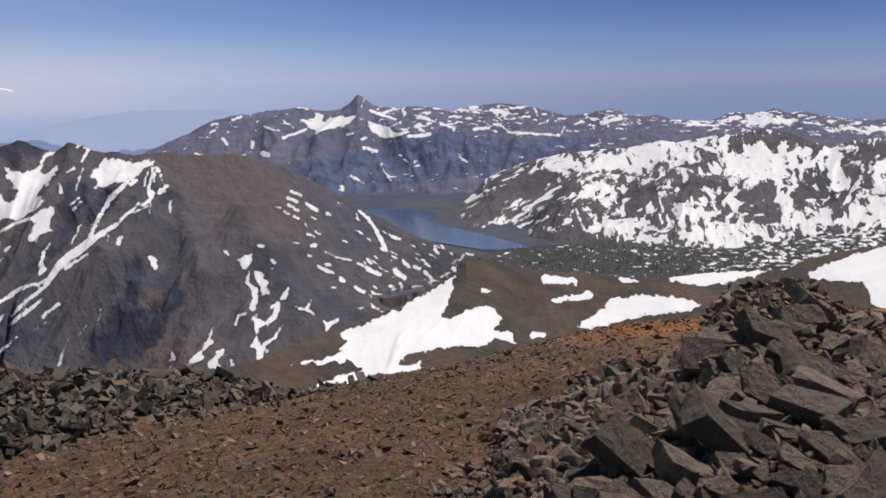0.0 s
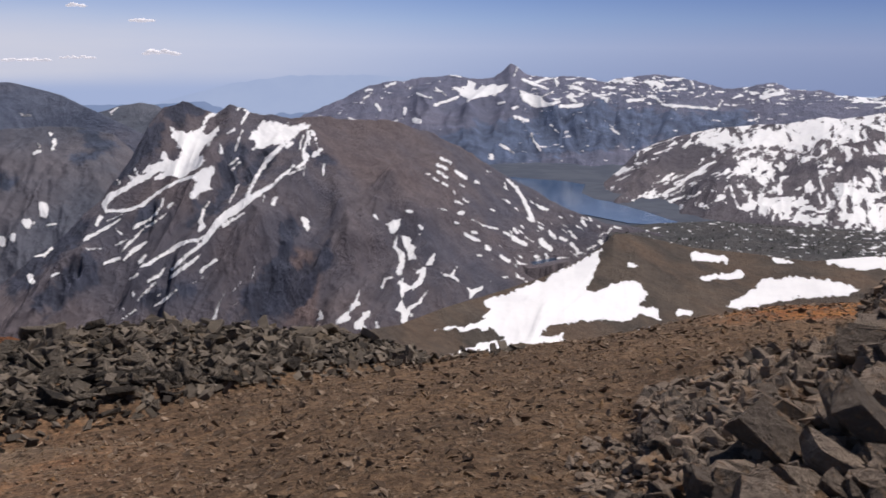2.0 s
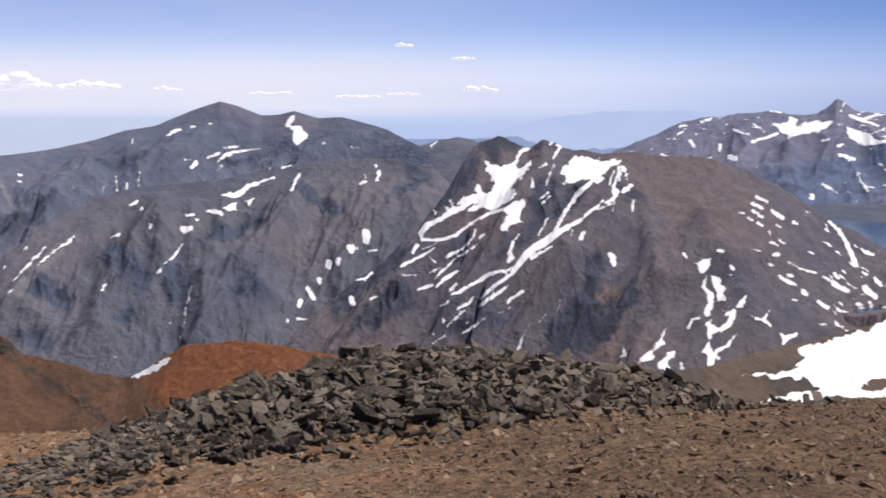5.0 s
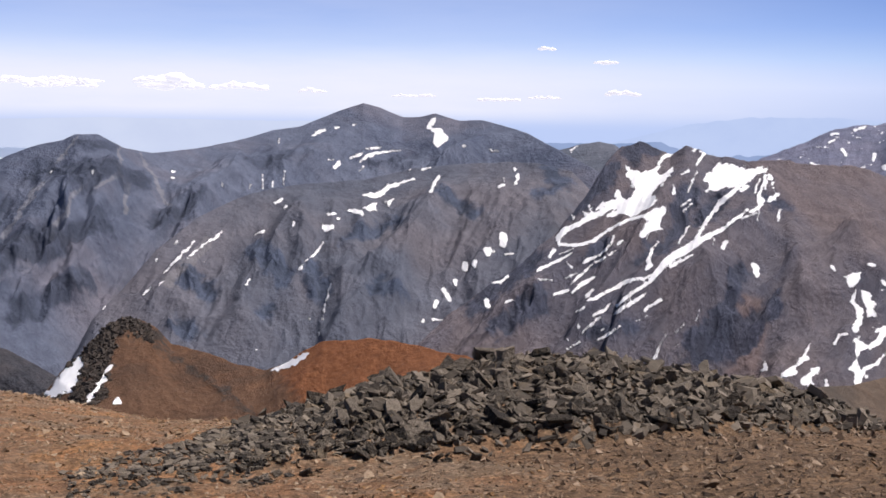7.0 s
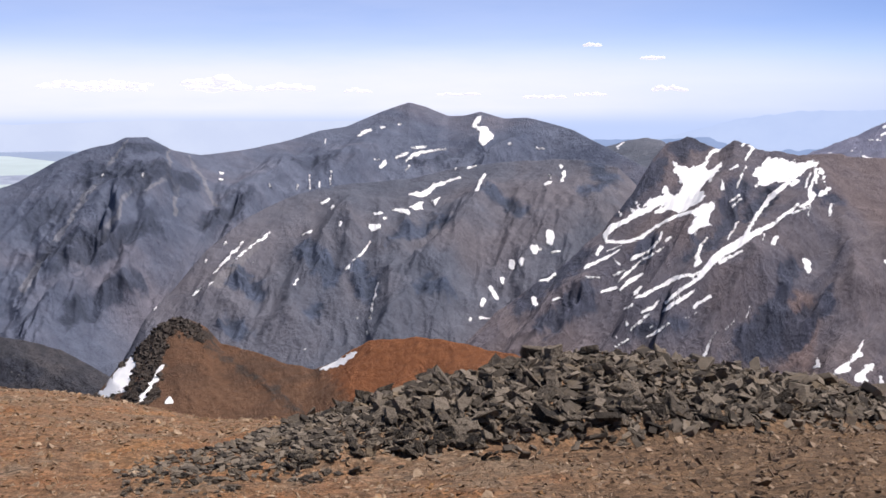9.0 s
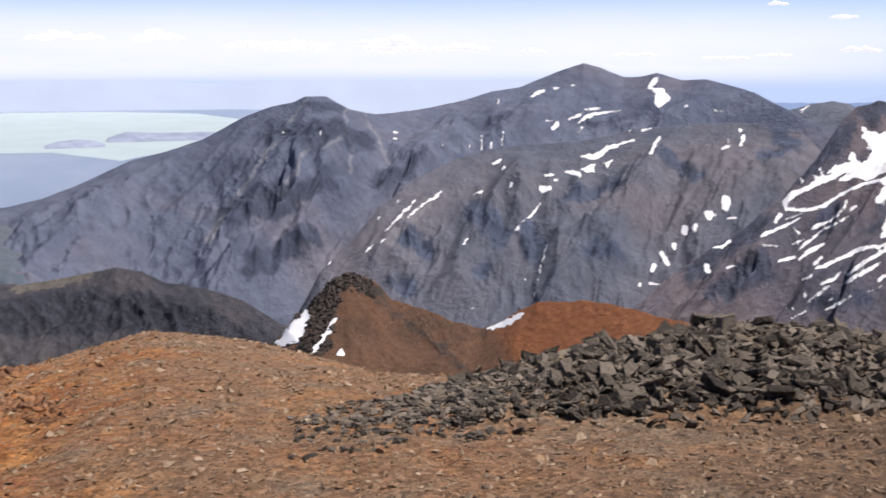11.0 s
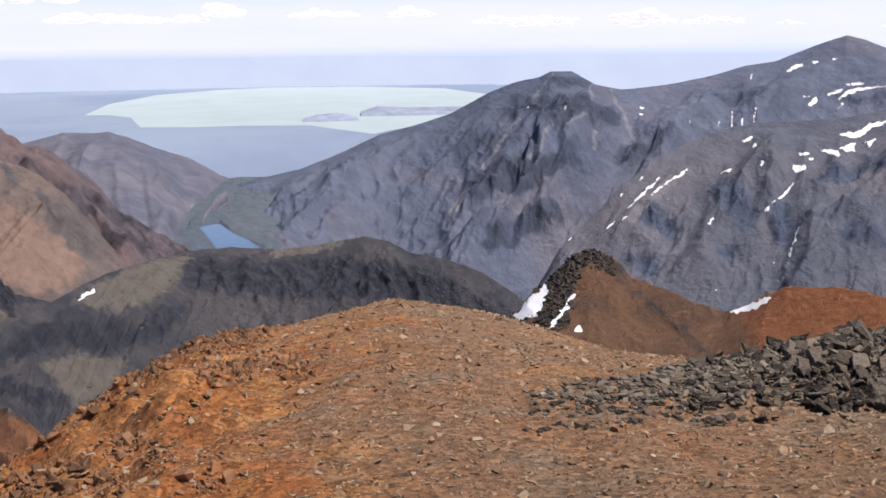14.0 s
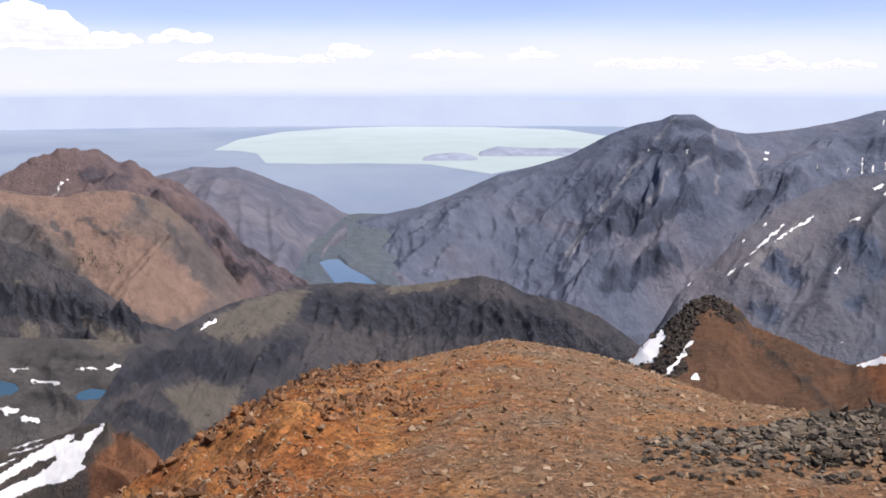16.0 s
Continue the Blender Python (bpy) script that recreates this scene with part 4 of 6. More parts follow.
HANGING_STREAKS = ([[(21.09, -6.04, 0.09), (21.88, -6.24, 0.09), (22.6, -6.59, 0.09), (23.24, -7.02, 0.09), (23.76, -7.39, 0.1), (24.29, -7.64, 0.09), (25, -7.72, 0.09), (25.6, -7.67, 0.09), (25.73, -7.38, 0.11), (25.38, -7.01, 0.17), (25.2, -6.83, 0.17), (24.67, -6.64, 0.14), (24.09, -6.26, 0.17), (23.5, -5.95, 0.17), (22.81, -5.52, 0.17)], [(15.09, -3.73, 0.09), (15.18, -4.16, 0.09), (15.32, -4.59, 0.09), (15.41, -5.03, 0.09), (15.34, -5.31, 0.06)], [(14.93, -3.67, 0.07), (15.12, -4.3, 0.07), (15.05, -4.44, 0.06)], [(15.35, -3.93, 0.06), (15.5, -4.22, 0.06), (15.59, -4.63, 0.06)], [(15.97, -4.3, 0.11), (16.26, -4.53, 0.11)], [(15.25, -4.96, 0.14), (15.24, -5.19, 0.11)]]
    + [[(15.33, -5.46, 0.04), (15.41, -6.12, 0.04)], [(14.29, -5.5, 0.07), (14.38, -5.99, 0.07)], [(16.44, -4.34, 0.14), (16.86, -4.78, 0.14), (17.32, -5.23, 0.14), (17.66, -5.74, 0.11), (17.98, -6.27, 0.09), (18.25, -6.72, 0.11), (18.4, -7.16, 0.14)], [(18.42, -2.56, 0.07), (17.62, -2.72, 0.07)], [(18.19, -2.61, 0.09), (18.4, -3.02, 0.09), (18.58, -3.31, 0.06)], [(18.59, -2.38, 0.09), (18.76, -2.56, 0.09)], [(18.54, -3.6, 0.06), (18.75, -4.1, 0.07), (18.93, -4.66, 0.06)], [(19.27, -3.79, 0.06), (19, -3.61, 0.06)], [(19.71, -4.33, 0.07), (19.67, -4.8, 0.09)], [(18.88, -5.13, 0.06), (19.27, -5.49, 0.06)], [(18.7, -5.3, 0.06), (19.14, -5.72, 0.06)]]
    + [[(15.88, -5.5, 0.07), (16.26, -5.86, 0.09), (16.53, -6.08, 0.09), (16.99, -6.47, 0.11), (17.67, -6.9, 0.14), (18.23, -7.22, 0.2), (18.78, -7.65, 0.23), (19.34, -7.96, 0.23), (19.85, -8.34, 0.23), (20.24, -8.82, 0.2), (20.74, -9.49, 0.11), (21.32, -9.87, 0.11), (22.03, -10.49, 0.11), (22.41, -10.8, 0.09)], [(15.37, -5.37, 0.09), (15.77, -5.62, 0.09)], [(15.49, -5.66, 0.06), (16.14, -5.98, 0.06)], [(17.5, -7.07, 0.04), (17.59, -7.48, 0.04)], [(16.81, -7.16, 0.09), (17.05, -7.52, 0.14)], [(18.6, -7.99, 0.06), (19.1, -8.31, 0.09), (19.67, -8.62, 0.11)]]
    + [[(20.35, -8.95, 0.06), (21.04, -9.33, 0.09), (21.92, -9.48, 0.11), (22.35, -9.79, 0.11), (22.94, -10.11, 0.11), (23.52, -10.43, 0.11), (23.97, -10.62, 0.06)], [(20.41, -7.41, 0.06), (20.68, -7.83, 0.09), (20.84, -8.28, 0.09), (20.77, -8.61, 0.17), (20.94, -8.85, 0.09)], [(18.83, -6.51, 0.06), (19.15, -7.04, 0.06), (19.31, -7.43, 0.06)], [(20.87, -10.09, 0.04), (21.44, -10.53, 0.11), (22.17, -11, 0.11), (22.57, -11.29, 0.06)], [(20.12, -10.41, 0.09), (20.93, -10.95, 0.1)], [(20.74, -11.26, 0.04), (21.32, -11.59, 0.04)], [(22.77, -10.7, 0.06), (23.06, -11.07, 0.11), (23.65, -11.39, 0.09)], [(23.28, -11.49, 0.09), (23.78, -11.87, 0.09), (24.22, -12.3, 0.06)]]
    + [[(22.2, -11.86, 0.06), (22.72, -12.3, 0.1), (23.37, -12.68, 0.06)], [(19.71, -12.15, 0.04), (20.04, -12.7, 0.07), (20.36, -13.6, 0.09)], [(22.28, -7.41, 0.09), (22.45, -7.59, 0.09)], [(22.7, -7.18, 0.09), (22.86, -7.55, 0.07), (23.09, -7.85, 0.06), (23.5, -8.22, 0.06), (24.03, -8.47, 0.14), (24.26, -8.66, 0.06)], [(22.56, -7.89, 0.04), (23.2, -8.36, 0.07), (23.72, -8.64, 0.04), (24.45, -9.32, 0.09), (24.95, -9.82, 0.06)], [(23.64, -9.36, 0.06), (24.29, -9.74, 0.13), (24.82, -10.2, 0.06)], [(23.74, -10.08, 0.09), (24.03, -10.39, 0.11)], [(25.03, -10.12, 0.09), (25.84, -10.38, 0.09)], [(24.93, -8.11, 0.06), (25.52, -8.51, 0.09), (26.18, -8.83, 0.09), (26.72, -9.08, 0.09)]]
    + [[(24.82, -7.9, 0.04), (25.53, -8.15, 0.04)], [(26.07, -8.35, 0.11), (25.84, -7.98, 0.11)], [(25.16, -8.62, 0.07), (24.85, -8.92, 0.07)], [(24.61, -9.21, 0.06), (25.14, -9.46, 0.06)], [(25.98, -9.6, 0.07), (26.59, -9.56, 0.07)], [(23.03, -12.08, 0.06), (23.2, -12.17, 0.05)], [(24.39, -12.84, 0.07), (24.99, -13.22, 0.06)], [(24.41, -11.98, 0.11), (24.44, -12.07, 0.1)], [(24.94, -12.74, 0.06), (24.97, -12.77, 0.05)], [(24.11, -10.99, 0.06), (24.55, -11.24, 0.05)], [(18.08, -10.84, 0.04), (18.23, -11.37, 0.04)], [(18.86, -11.58, 0.06), (19.19, -12.01, 0.05)], [(19.05, -12.64, 0.06), (19.24, -12.83, 0.05)]])
FORKED_FIELDS = ([[(11.09, -8.65), (10.23, -8.3), (10.23, -8.66), (10.42, -9.11), (10.73, -9.26), (10.85, -8.96)], [(10.3, -9.21), (9.85, -9.27), (9.14, -9.16), (9.69, -9.34), (9.64, -9.64), (9.33, -9.88), (9.52, -10.18), (9.34, -10.55), (9.77, -10.6), (9.95, -10.12), (10.12, -9.63)]]
    + [[(10.26, -10.78), (10.18, -11.38), (10.34, -11.83), (10.23, -12.59), (10.52, -13.31), (10.21, -13.49), (10.19, -14.15), (9.88, -13.91), (9.81, -13.55), (9.56, -13.55), (9.62, -13.19), (8.97, -12.84), (8.93, -12.48), (8.75, -12.18), (9.24, -12.66), (9.62, -12.95), (9.9, -13.13), (10.11, -12.83), (9.98, -12.35), (9.55, -12.17), (9.11, -11.93), (8.86, -11.39), (8.8, -10.94), (8.43, -10.79), (8.24, -10.43), (8.18, -10.13), (8.48, -10.25), (8.79, -10.7), (9.25, -10.85), (9.53, -11.09), (9.29, -11.33), (9.29, -11.69), (9.73, -11.93), (10.03, -11.63), (10.08, -11.08)], [(6.61, -12), (6.24, -12.15), (5.67, -11.88), (5.82, -12.24), (6.21, -12.54), (6.49, -12.75), (6.43, -12.36)]]
    + [[(12.5, -12.1), (12.38, -12.13), (12.51, -12.4), (12.46, -12.92), (12.78, -13.21), (13.03, -13.45), (12.78, -13.51), (13.1, -13.81), (13.48, -13.92), (13.98, -14.09), (13.84, -13.79), (13.47, -13.5), (13.08, -13.09), (12.76, -12.61)], [(11.76, -13.29), (12.22, -13.34), (12.54, -13.64), (12.85, -13.87), (12.86, -14.29), (12.4, -14.36), (12.08, -14.13), (12.3, -13.94), (11.91, -13.53)], [(14.63, -13.11), (14.46, -13.66), (14.84, -13.77)]])
FORKED_STREAKS = ([[(10.43, -9.33, 0.06), (10.56, -9.87, 0.09), (10.16, -10.24, 0.14), (10.17, -10.78, 0.2), (10.33, -11.23, 0.17)], [(10.71, -11.5, 0.06), (11.08, -11.61, 0.09), (11.27, -12.03, 0.09)], [(8.13, -11.22, 0.03), (7.73, -11.4, 0.09), (7.33, -11.46, 0.1), (6.91, -11.79, 0.04)], [(7.18, -10.92, 0.04), (7.43, -11.34, 0.1)], [(4.5, -6.2, 0.06), (3.96, -6.68, 0.11), (3.61, -7.27, 0.11), (3.31, -7.93, 0.13), (3.13, -8.34, 0.17)], [(11.66, -8.19, 0.09), (11.45, -8.4, 0.07)], [(9.92, -7.94, 0.09), (9.62, -8.01, 0.07)], [(9.23, -8.74, 0.1), (9.08, -8.86, 0.09)], [(11.55, -13.92, 0.09), (11.49, -14.2, 0.07)]])
FLANK_STREAKS = ([[(8.07, -5.14, 0.09), (7.54, -5.39, 0.07)], [(8.26, -5.5, 0.11), (7.78, -5.68, 0.1)], [(8.2, -5.86, 0.09), (7.72, -6.17, 0.07)], [(7.24, -5.81, 0.11), (6.76, -6.18, 0.1)], [(8.9, -5.97, 0.09), (8.68, -6, 0.07)], [(8.44, -6.22, 0.09), (8.2, -6.34, 0.07)], [(7.96, -6.46, 0.09), (7.72, -6.59, 0.07)], [(7.37, -6.83, 0.06), (7.28, -7.13, 0.05)], [(7, -6.53, 0.06), (6.82, -6.63, 0.05)], [(7.25, -7.43, 0.09), (6.89, -7.56, 0.07)], [(6.83, -7.26, 0.09), (6.59, -7.44, 0.07)], [(7.07, -8.04, 0.11), (6.89, -8.04, 0.1)], [(6.22, -6.36, 0.09), (6.04, -6.42, 0.07)], [(7.26, -8.57, 0.09), (7.07, -8.61, 0.07)], [(8.16, -7.78, 0.06), (7.73, -7.91, 0.05)]]
    + [[(6.35, -8.4, 0.04), (5.75, -8.7, 0.04)], [(5.75, -8.7, 0.07), (4.97, -8.88, 0.06)], [(6.72, -9.18, 0.11), (5.99, -9.54, 0.1)], [(6.29, -9.06, 0.09), (6.11, -9.12, 0.07)], [(4.61, -9.06, 0.09), (4.13, -9.3, 0.07)], [(4.07, -8.88, 0.11), (3.9, -9.06, 0.1)], [(4.13, -9.36, 0.14), (3.42, -9.71, 0.12)], [(5.57, -9.84, 0.14), (5.39, -9.96, 0.12)], [(4.79, -10.32, 0.11), (4.31, -10.61, 0.1)], [(4.31, -10.55, 0.03), (3.89, -10.88, 0.03)], [(3.89, -10.61, 0.07), (3.35, -10.79, 0.06)], [(6.05, -10.29, 0.07), (5.87, -10.32, 0.06)], [(2.91, -10.3, 0.09), (2.61, -10.42, 0.07)], [(2.62, -9.47, 0.17), (2.11, -9.88, 0.15)], [(2.18, -8.99, 0.11), (1.88, -9.29, 0.1)]]
    + [[(2.63, -7.66, 0.11), (2.31, -7.81, 0.1)], [(2.35, -10.18, 0.09), (2.17, -10.53, 0.07)], [(1.59, -9.28, 0.09), (1.3, -9.4, 0.07)], [(1, -9.57, 0.11), (0.65, -9.98, 0.1)], [(0.65, -10.04, 0.09), (0.24, -10.09, 0.07)], [(0.12, -9.91, 0.07), (-0.34, -9.61, 0.06)], [(1.87, -10.35, 0.06), (1.11, -10.34, 0.05)], [(0.95, -9.16, 0.09), (0.71, -9.27, 0.07)], [(0.44, -8.21, 0.07), (0.14, -8.32, 0.06)], [(-0.5, -9.14, 0.07), (-0.73, -8.96, 0.06)], [(-0.38, -8.61, 0.06), (-0.5, -8.67, 0.05)], [(-0.9, -8.96, 0.07), (-1.13, -8.72, 0.06)], [(-1.3, -8.6, 0.07), (-1.64, -8.71, 0.06)], [(2.77, -8.7, 0.06), (2.53, -8.82, 0.05)], [(1.13, -8.92, 0.06), (1.01, -9.01, 0.05)]])
SNOW_DOTS = [[(28.59, -8.12, 0.08), (27.50, -8.24, 0.10)], [(29.25, -9.80, 0.08), (28.66, -9.79, 0.10), (28.27, -9.39, 0.06)], [(29.44, -10.78, 0.14), (29.33, -11.07, 0.14)], [(28.44, -10.86, 0.06), (28.05, -10.75, 0.06)], [(28.50, -7.43, 0.19), (28.45, -7.73, 0.19)], [(29.57, -8.14, 0.23), (29.12, -8.13, 0.19)], [(30.16, -8.79, 0.16), (30.12, -8.87, 0.16)], [(30.65, -8.93, 0.17), (30.61, -9.13, 0.12)], [(31.18, -9.76, 0.16), (31.16, -9.82, 0.14)], [(31.84, -10.12, 0.14), (31.63, -10.71, 0.17)], [(32.39, -10.81, 0.12), (32.07, -11.16, 0.16)], [(32.98, -11.93, 0.14), (32.90, -11.99, 0.12)], [(33.72, -13.01, 0.10), (33.82, -13.09, 0.10)]]

# Cliff bands together with shaded slope faces, both painted dark.
BROWN_CLIFF_SHADE = ([[(18.89, -4.84, 0.52), (19.4, -6.61, 0.52), (20.06, -8.11, 0.4)], [(17.19, -5.08, 0.43), (18.25, -6.57, 0.34)], [(16.49, -11.15, 0.86), (17.99, -12.99, 0.86)], [(14.43, -10.44, 0.57), (16.29, -12.58, 0.69)], [(16.18, -8.82, 0.4), (16.52, -10.57, 0.46)], [(20.51, -7.83, 0.34), (21.34, -9.04, 0.29)], [(23.61, -12.69, 0.34), (21.84, -12.02, 0.29)], [(14.95, -5.44, 0.23), (14.12, -5.7, 0.23)], [(20.85, -2.24, 0.57), (21.99, -2.61, 0.57), (21.68, -3.28, 0.34)], [(22.98, -3.74, 0.46), (24.26, -5.1, 0.52), (25.87, -6.63, 0.46)], [(27.03, -8.61, 0.57), (28.83, -9.85, 0.57), (30.34, -11.38, 0.52)], [(26.68, -11, 0.57), (29.1, -12.26, 0.57)], [(23.15, -7.91, 0.34), (24.01, -9.13, 0.29)]])

mountain("brown_mountain", "dark brown mountain with hanging snowfields and gullies", [(33.79, -14.02, 1300), (32.55, -12.57, 1330), (30.70, -10.97, 1380), (28.24, -9.19, 1450), (25.80, -7.09, 1520), (24.28, -5.12, 1580), (23.23, -3.31, 1640), (22.48, -2.46, 1700), (21.58, -2.16, 1720), (20.52, -2.54, 1720), (19.92, -2.75, 1720), (19.18, -2.47, 1720), (18.43, -2.59, 1720), (17.68, -2.91, 1720), (16.19, -2.96, 1720), (15.01, -3.00, 1740), (12.09, -3.14, 1800), (10.38, -3.17, 1850), (8.37, -3.86, 1900), (6.39, -4.87, 1950)] + [(5.54, -5.52, 1980), (4.08, -6.24, 1980), (2.85, -6.87, 1960), (1.79, -7.43, 1940), (-0.52, -8.28, 1850), (-2.87, -8.66, 1800), (-5.37, -9.33, 1750), (-9.01, -10.43, 1700)],
         [(34.17, -17.53, 1150), (17.67, -18.19, 1200), (1.93, -16.95, 1250)] + [(-3.53, -14.38, 1250), (-9.35, -14.29, 1250)], BROWN_ROCK, relief=31, size=190, step=0.05, rows=250, seed=51, ribs=0.25, tilt_noise=0.3, lean=1.0, rough=0.6, bulge=0.1, edge=0.16, drift=flank_drift, height=18,
         spurs=[[(14.69, -3.83, 0.90), (16.11, -6.24, 0.90), (19.08, -8.09, 0.90), (21.50, -9.94, 0.90), (23.95, -11.77, 0.90)], [(14.07, -5.30, 1.01), (13.39, -8.26, 1.01), (12.72, -10.91, 1.01), (14.11, -13.93, 1.01)], [(12.08, -3.49, 1.07), (10.82, -6.70, 1.07), (9.29, -8.99, 1.07), (8.04, -11.55, 1.07)], [(18.42, -2.74, 0.72), (20.93, -6.31, 0.84), (23.35, -8.14, 0.84), (27.03, -10.56, 0.84)], [(17.86, -8.67, 0.78), (19.34, -11.11, 0.78), (20.84, -14.14, 0.78)]],
         fields=HANGING_FIELDS + FORKED_FIELDS, snow=HANGING_STREAKS + FORKED_STREAKS + FLANK_STREAKS + SNOW_DOTS,
         outcrops=BROWN_CLIFF_SHADE,
         scree_fields=[[(16.03, -9.83), (14.52, -10.38), (15.02, -13.96), (16.54, -14.02)]])


def rocks_on(name, label, where, keep, count, size, shapes, tip, material, seed):
    """Small shapes standing on a mountain where keep(turn, dip, bare rock) says so."""
    a, d, xyz, bare = SURFACE[where]
    chosen = np.argwhere(keep(a, d, bare))
    pick = random.Random(seed)
    places = []
    for i in range(count):
        row, column = chosen[pick.randrange(len(chosen))]
        s = size * (0.35 + 0.65 * pick.random() ** 2)
        places.append((pick.randrange(len(shapes)), s, xyz[row, column] - np.array((0, 0, s * 0.05)), turned(pick, tip)))
    return joined(name, shapes, places, material, bpy.data.objects[where], label)

# The snowy range, the lakes and the far summits
SNOW_ROCK = mountain_rock("snowy_range_rock", (0.168, 0.15, 0.168), (0.108, 0.102, 0.125), (0.2, 0.15, 0.13), grain=0.01, relief=8, snow_edge=0.3)


RANGE_WHITE = ([[(-12.36, -7.4), (-12.52, -8.05), (-15.41, -8.1), (-16.38, -7.32), (-15.66, -6.9), (-14.95, -7.06), (-13.67, -7.23)], [(-17.62, -6.86), (-20.08, -6.87), (-20.59, -6.06), (-19.25, -6.24), (-18.85, -6.68), (-18.13, -5.55), (-17.43, -5.27), (-17.46, -6.14)], [(-20.88, -6.76), (-22.67, -6.7), (-23.99, -6.24), (-23.87, -3.76), (-22.53, -3.64), (-21.81, -3.79), (-21.87, -5.19), (-21.11, -5.77)], [(-16.66, -2.83), (-15.27, -3.04), (-14.3, -3.71), (-15.32, -4.72), (-16.72, -4.76), (-18.06, -3.69), (-19.13, -3.02), (-18.04, -3.03)], [(-11.5, -2.83), (-11.84, -2.92), (-12.7, -2.54), (-13.27, -2.4), (-15.26, -2.55), (-13.86, -3.27), (-13.01, -3.71), (-11.57, -3.86), (-9.53, -4.16), (-6.56, -4.16), (-8.04, -3.56), (-9.81, -3.12)]]
    + [[(-7.22, -5.05), (-8.95, -5.2), (-8.36, -5.65), (-6.87, -5.65)], [(-8.07, -7), (-9.86, -6.84), (-11.04, -6.83), (-11.06, -8.02), (-8.38, -7.6)], [(-12.48, -5.92), (-13.92, -5.61), (-13.95, -6.93), (-12.5, -6.96)], [(-19.67, -3.02), (-20.47, -3.01), (-20.23, -3.81), (-20.81, -4.93), (-20.29, -5.22), (-19.44, -4.1)]])
RANGE_DARK = ([[(-15.26, -2.69), (-16.64, -2.06), (-18.01, -2.12), (-19.66, -2.91), (-19.13, -3.11), (-18.04, -3.03), (-16.66, -2.8)], [(-15.34, -5.59), (-16.17, -5.15), (-17.28, -4.84), (-17.57, -5.41), (-17.61, -6.71), (-16.23, -7.03), (-15.93, -6.46)], [(-18.91, -4.39), (-19.73, -4.66), (-20.86, -6.2), (-20.07, -6.5), (-19.62, -5.38), (-18.95, -5.53), (-18.4, -5.4)], [(-3.56, -4.44), (-6.11, -4.3), (-6.12, -5.05), (-5.06, -5.65), (-3.55, -5.49)], [(-6.56, -4.75), (-7.46, -5.06), (-6.57, -5.59), (-6.12, -5.5)], [(-9.83, -4.9), (-11.3, -4.9), (-11.46, -5.64), (-10.44, -6.24), (-9.85, -6.39)], [(-20.47, -3.18), (-22.49, -2.67), (-23.82, -2.66), (-23.85, -3.34), (-22.52, -3.36), (-20.76, -3.66)], [(0.11, -7.12), (-3.55, -5.34), (-2.64, -6.85), (-0.5, -7.28)]]
    + [[(-12.47, -5.19), (-13.9, -5.03), (-13.63, -5.47), (-12.48, -5.69)], [(-6.88, -7.46), (-9.57, -7.89), (-11.94, -8.3), (-6.58, -8.36), (-5.07, -7.76)], [(-13.6, -4.44), (-14.74, -4.44), (-14.47, -5.02), (-12.17, -5.04)], [(-18.12, -5.4), (-18.8, -5.25), (-18.82, -5.82), (-18.43, -6.26)]])


def range_drift(a, dip, flow, crags):
    w = 1.0 * fbm(a * 0.4, dip * 0.6, 3, 73)
    wa, wd = a + 0.35 * fbm(a * 1.2, dip * 1.6, 3, 72), dip + 0.25 * fbm(a * 1.2, dip * 1.6, 3, 77)
    much = -0.34 + 0.3 * smooth(-3, -9, a) - 0.3 * smooth(-2, 2, a)
    for corners in RANGE_WHITE:
        much = much + 0.7 * smooth(-0.3, 0.3, near_only(corners, inside, wa, wd))
    for corners in RANGE_DARK:
        much = much - 0.95 * smooth(-0.2, 0.2, near_only(corners, inside, wa, wd))
    slide = fbm((a * 0.8 - dip * 0.6) * 0.95 + w, (a * 0.6 + dip * 0.8) * 3.4 + 1.4 * w, 6, 71, 0.66)
    gullies = fbm(a * 2.2 + 0.9 * dip + 1.8 * w, dip * 1.7 - 0.6 * a + w, 6, 76, 0.68)
    steep = smooth(-4.5, -9.0, a + 3 * fbm(a * 0.35, dip * 0.8, 2, 78))
    return np.clip(much - 0.35 * flow - 0.3 * crags + 1.75 * (slide * (1 - steep) + gullies * steep), -1, 1)


mountain("snowy_range", "grey granite range half covered by melting snow", [(0.41, -7.06, 2900), (-0.20, -6.70, 2950), (-1.43, -5.63, 3100), (-2.35, -4.61, 3250), (-3.56, -4.02, 3350), (-5.36, -3.52, 3400), (-6.56, -3.26, 3450), (-8.34, -3.12, 3450), (-9.81, -3.04, 3450), (-11.55, -2.63, 3450), (-12.42, -2.75, 3450), (-13.56, -2.57, 3450), (-14.55, -2.31, 3450), (-15.25, -2.40, 3450), (-16.64, -2.06, 3450), (-18.02, -2.26, 3450), (-19.12, -2.68, 3400), (-19.93, -3.02, 3400), (-20.72, -2.68, 3400), (-22.48, -2.47, 3400), (-28.20, -2.62, 3400)],
         [(0.73, -7.87, 2600), (-3.54, -8.36, 2400), (-6.58, -8.81, 2250), (-9.89, -9.08, 2200), (-28.79, -8.45, 2150)], SNOW_ROCK, relief=34, size=260, step=0.05, rows=170, seed=71, lean=0.7, rough=0.6, drift=range_drift)


def shelf_drift(a, dip, flow, crags):
    return np.clip(-0.55 + 0.45 * smooth(-9, -20, a) + 0.4 * fbm(a * 0.5, dip, 2, 77) + 1.2 * fbm(a * 2.4 + 0.6 * dip, dip * 6, 5, 75, 0.7), -1, 1)


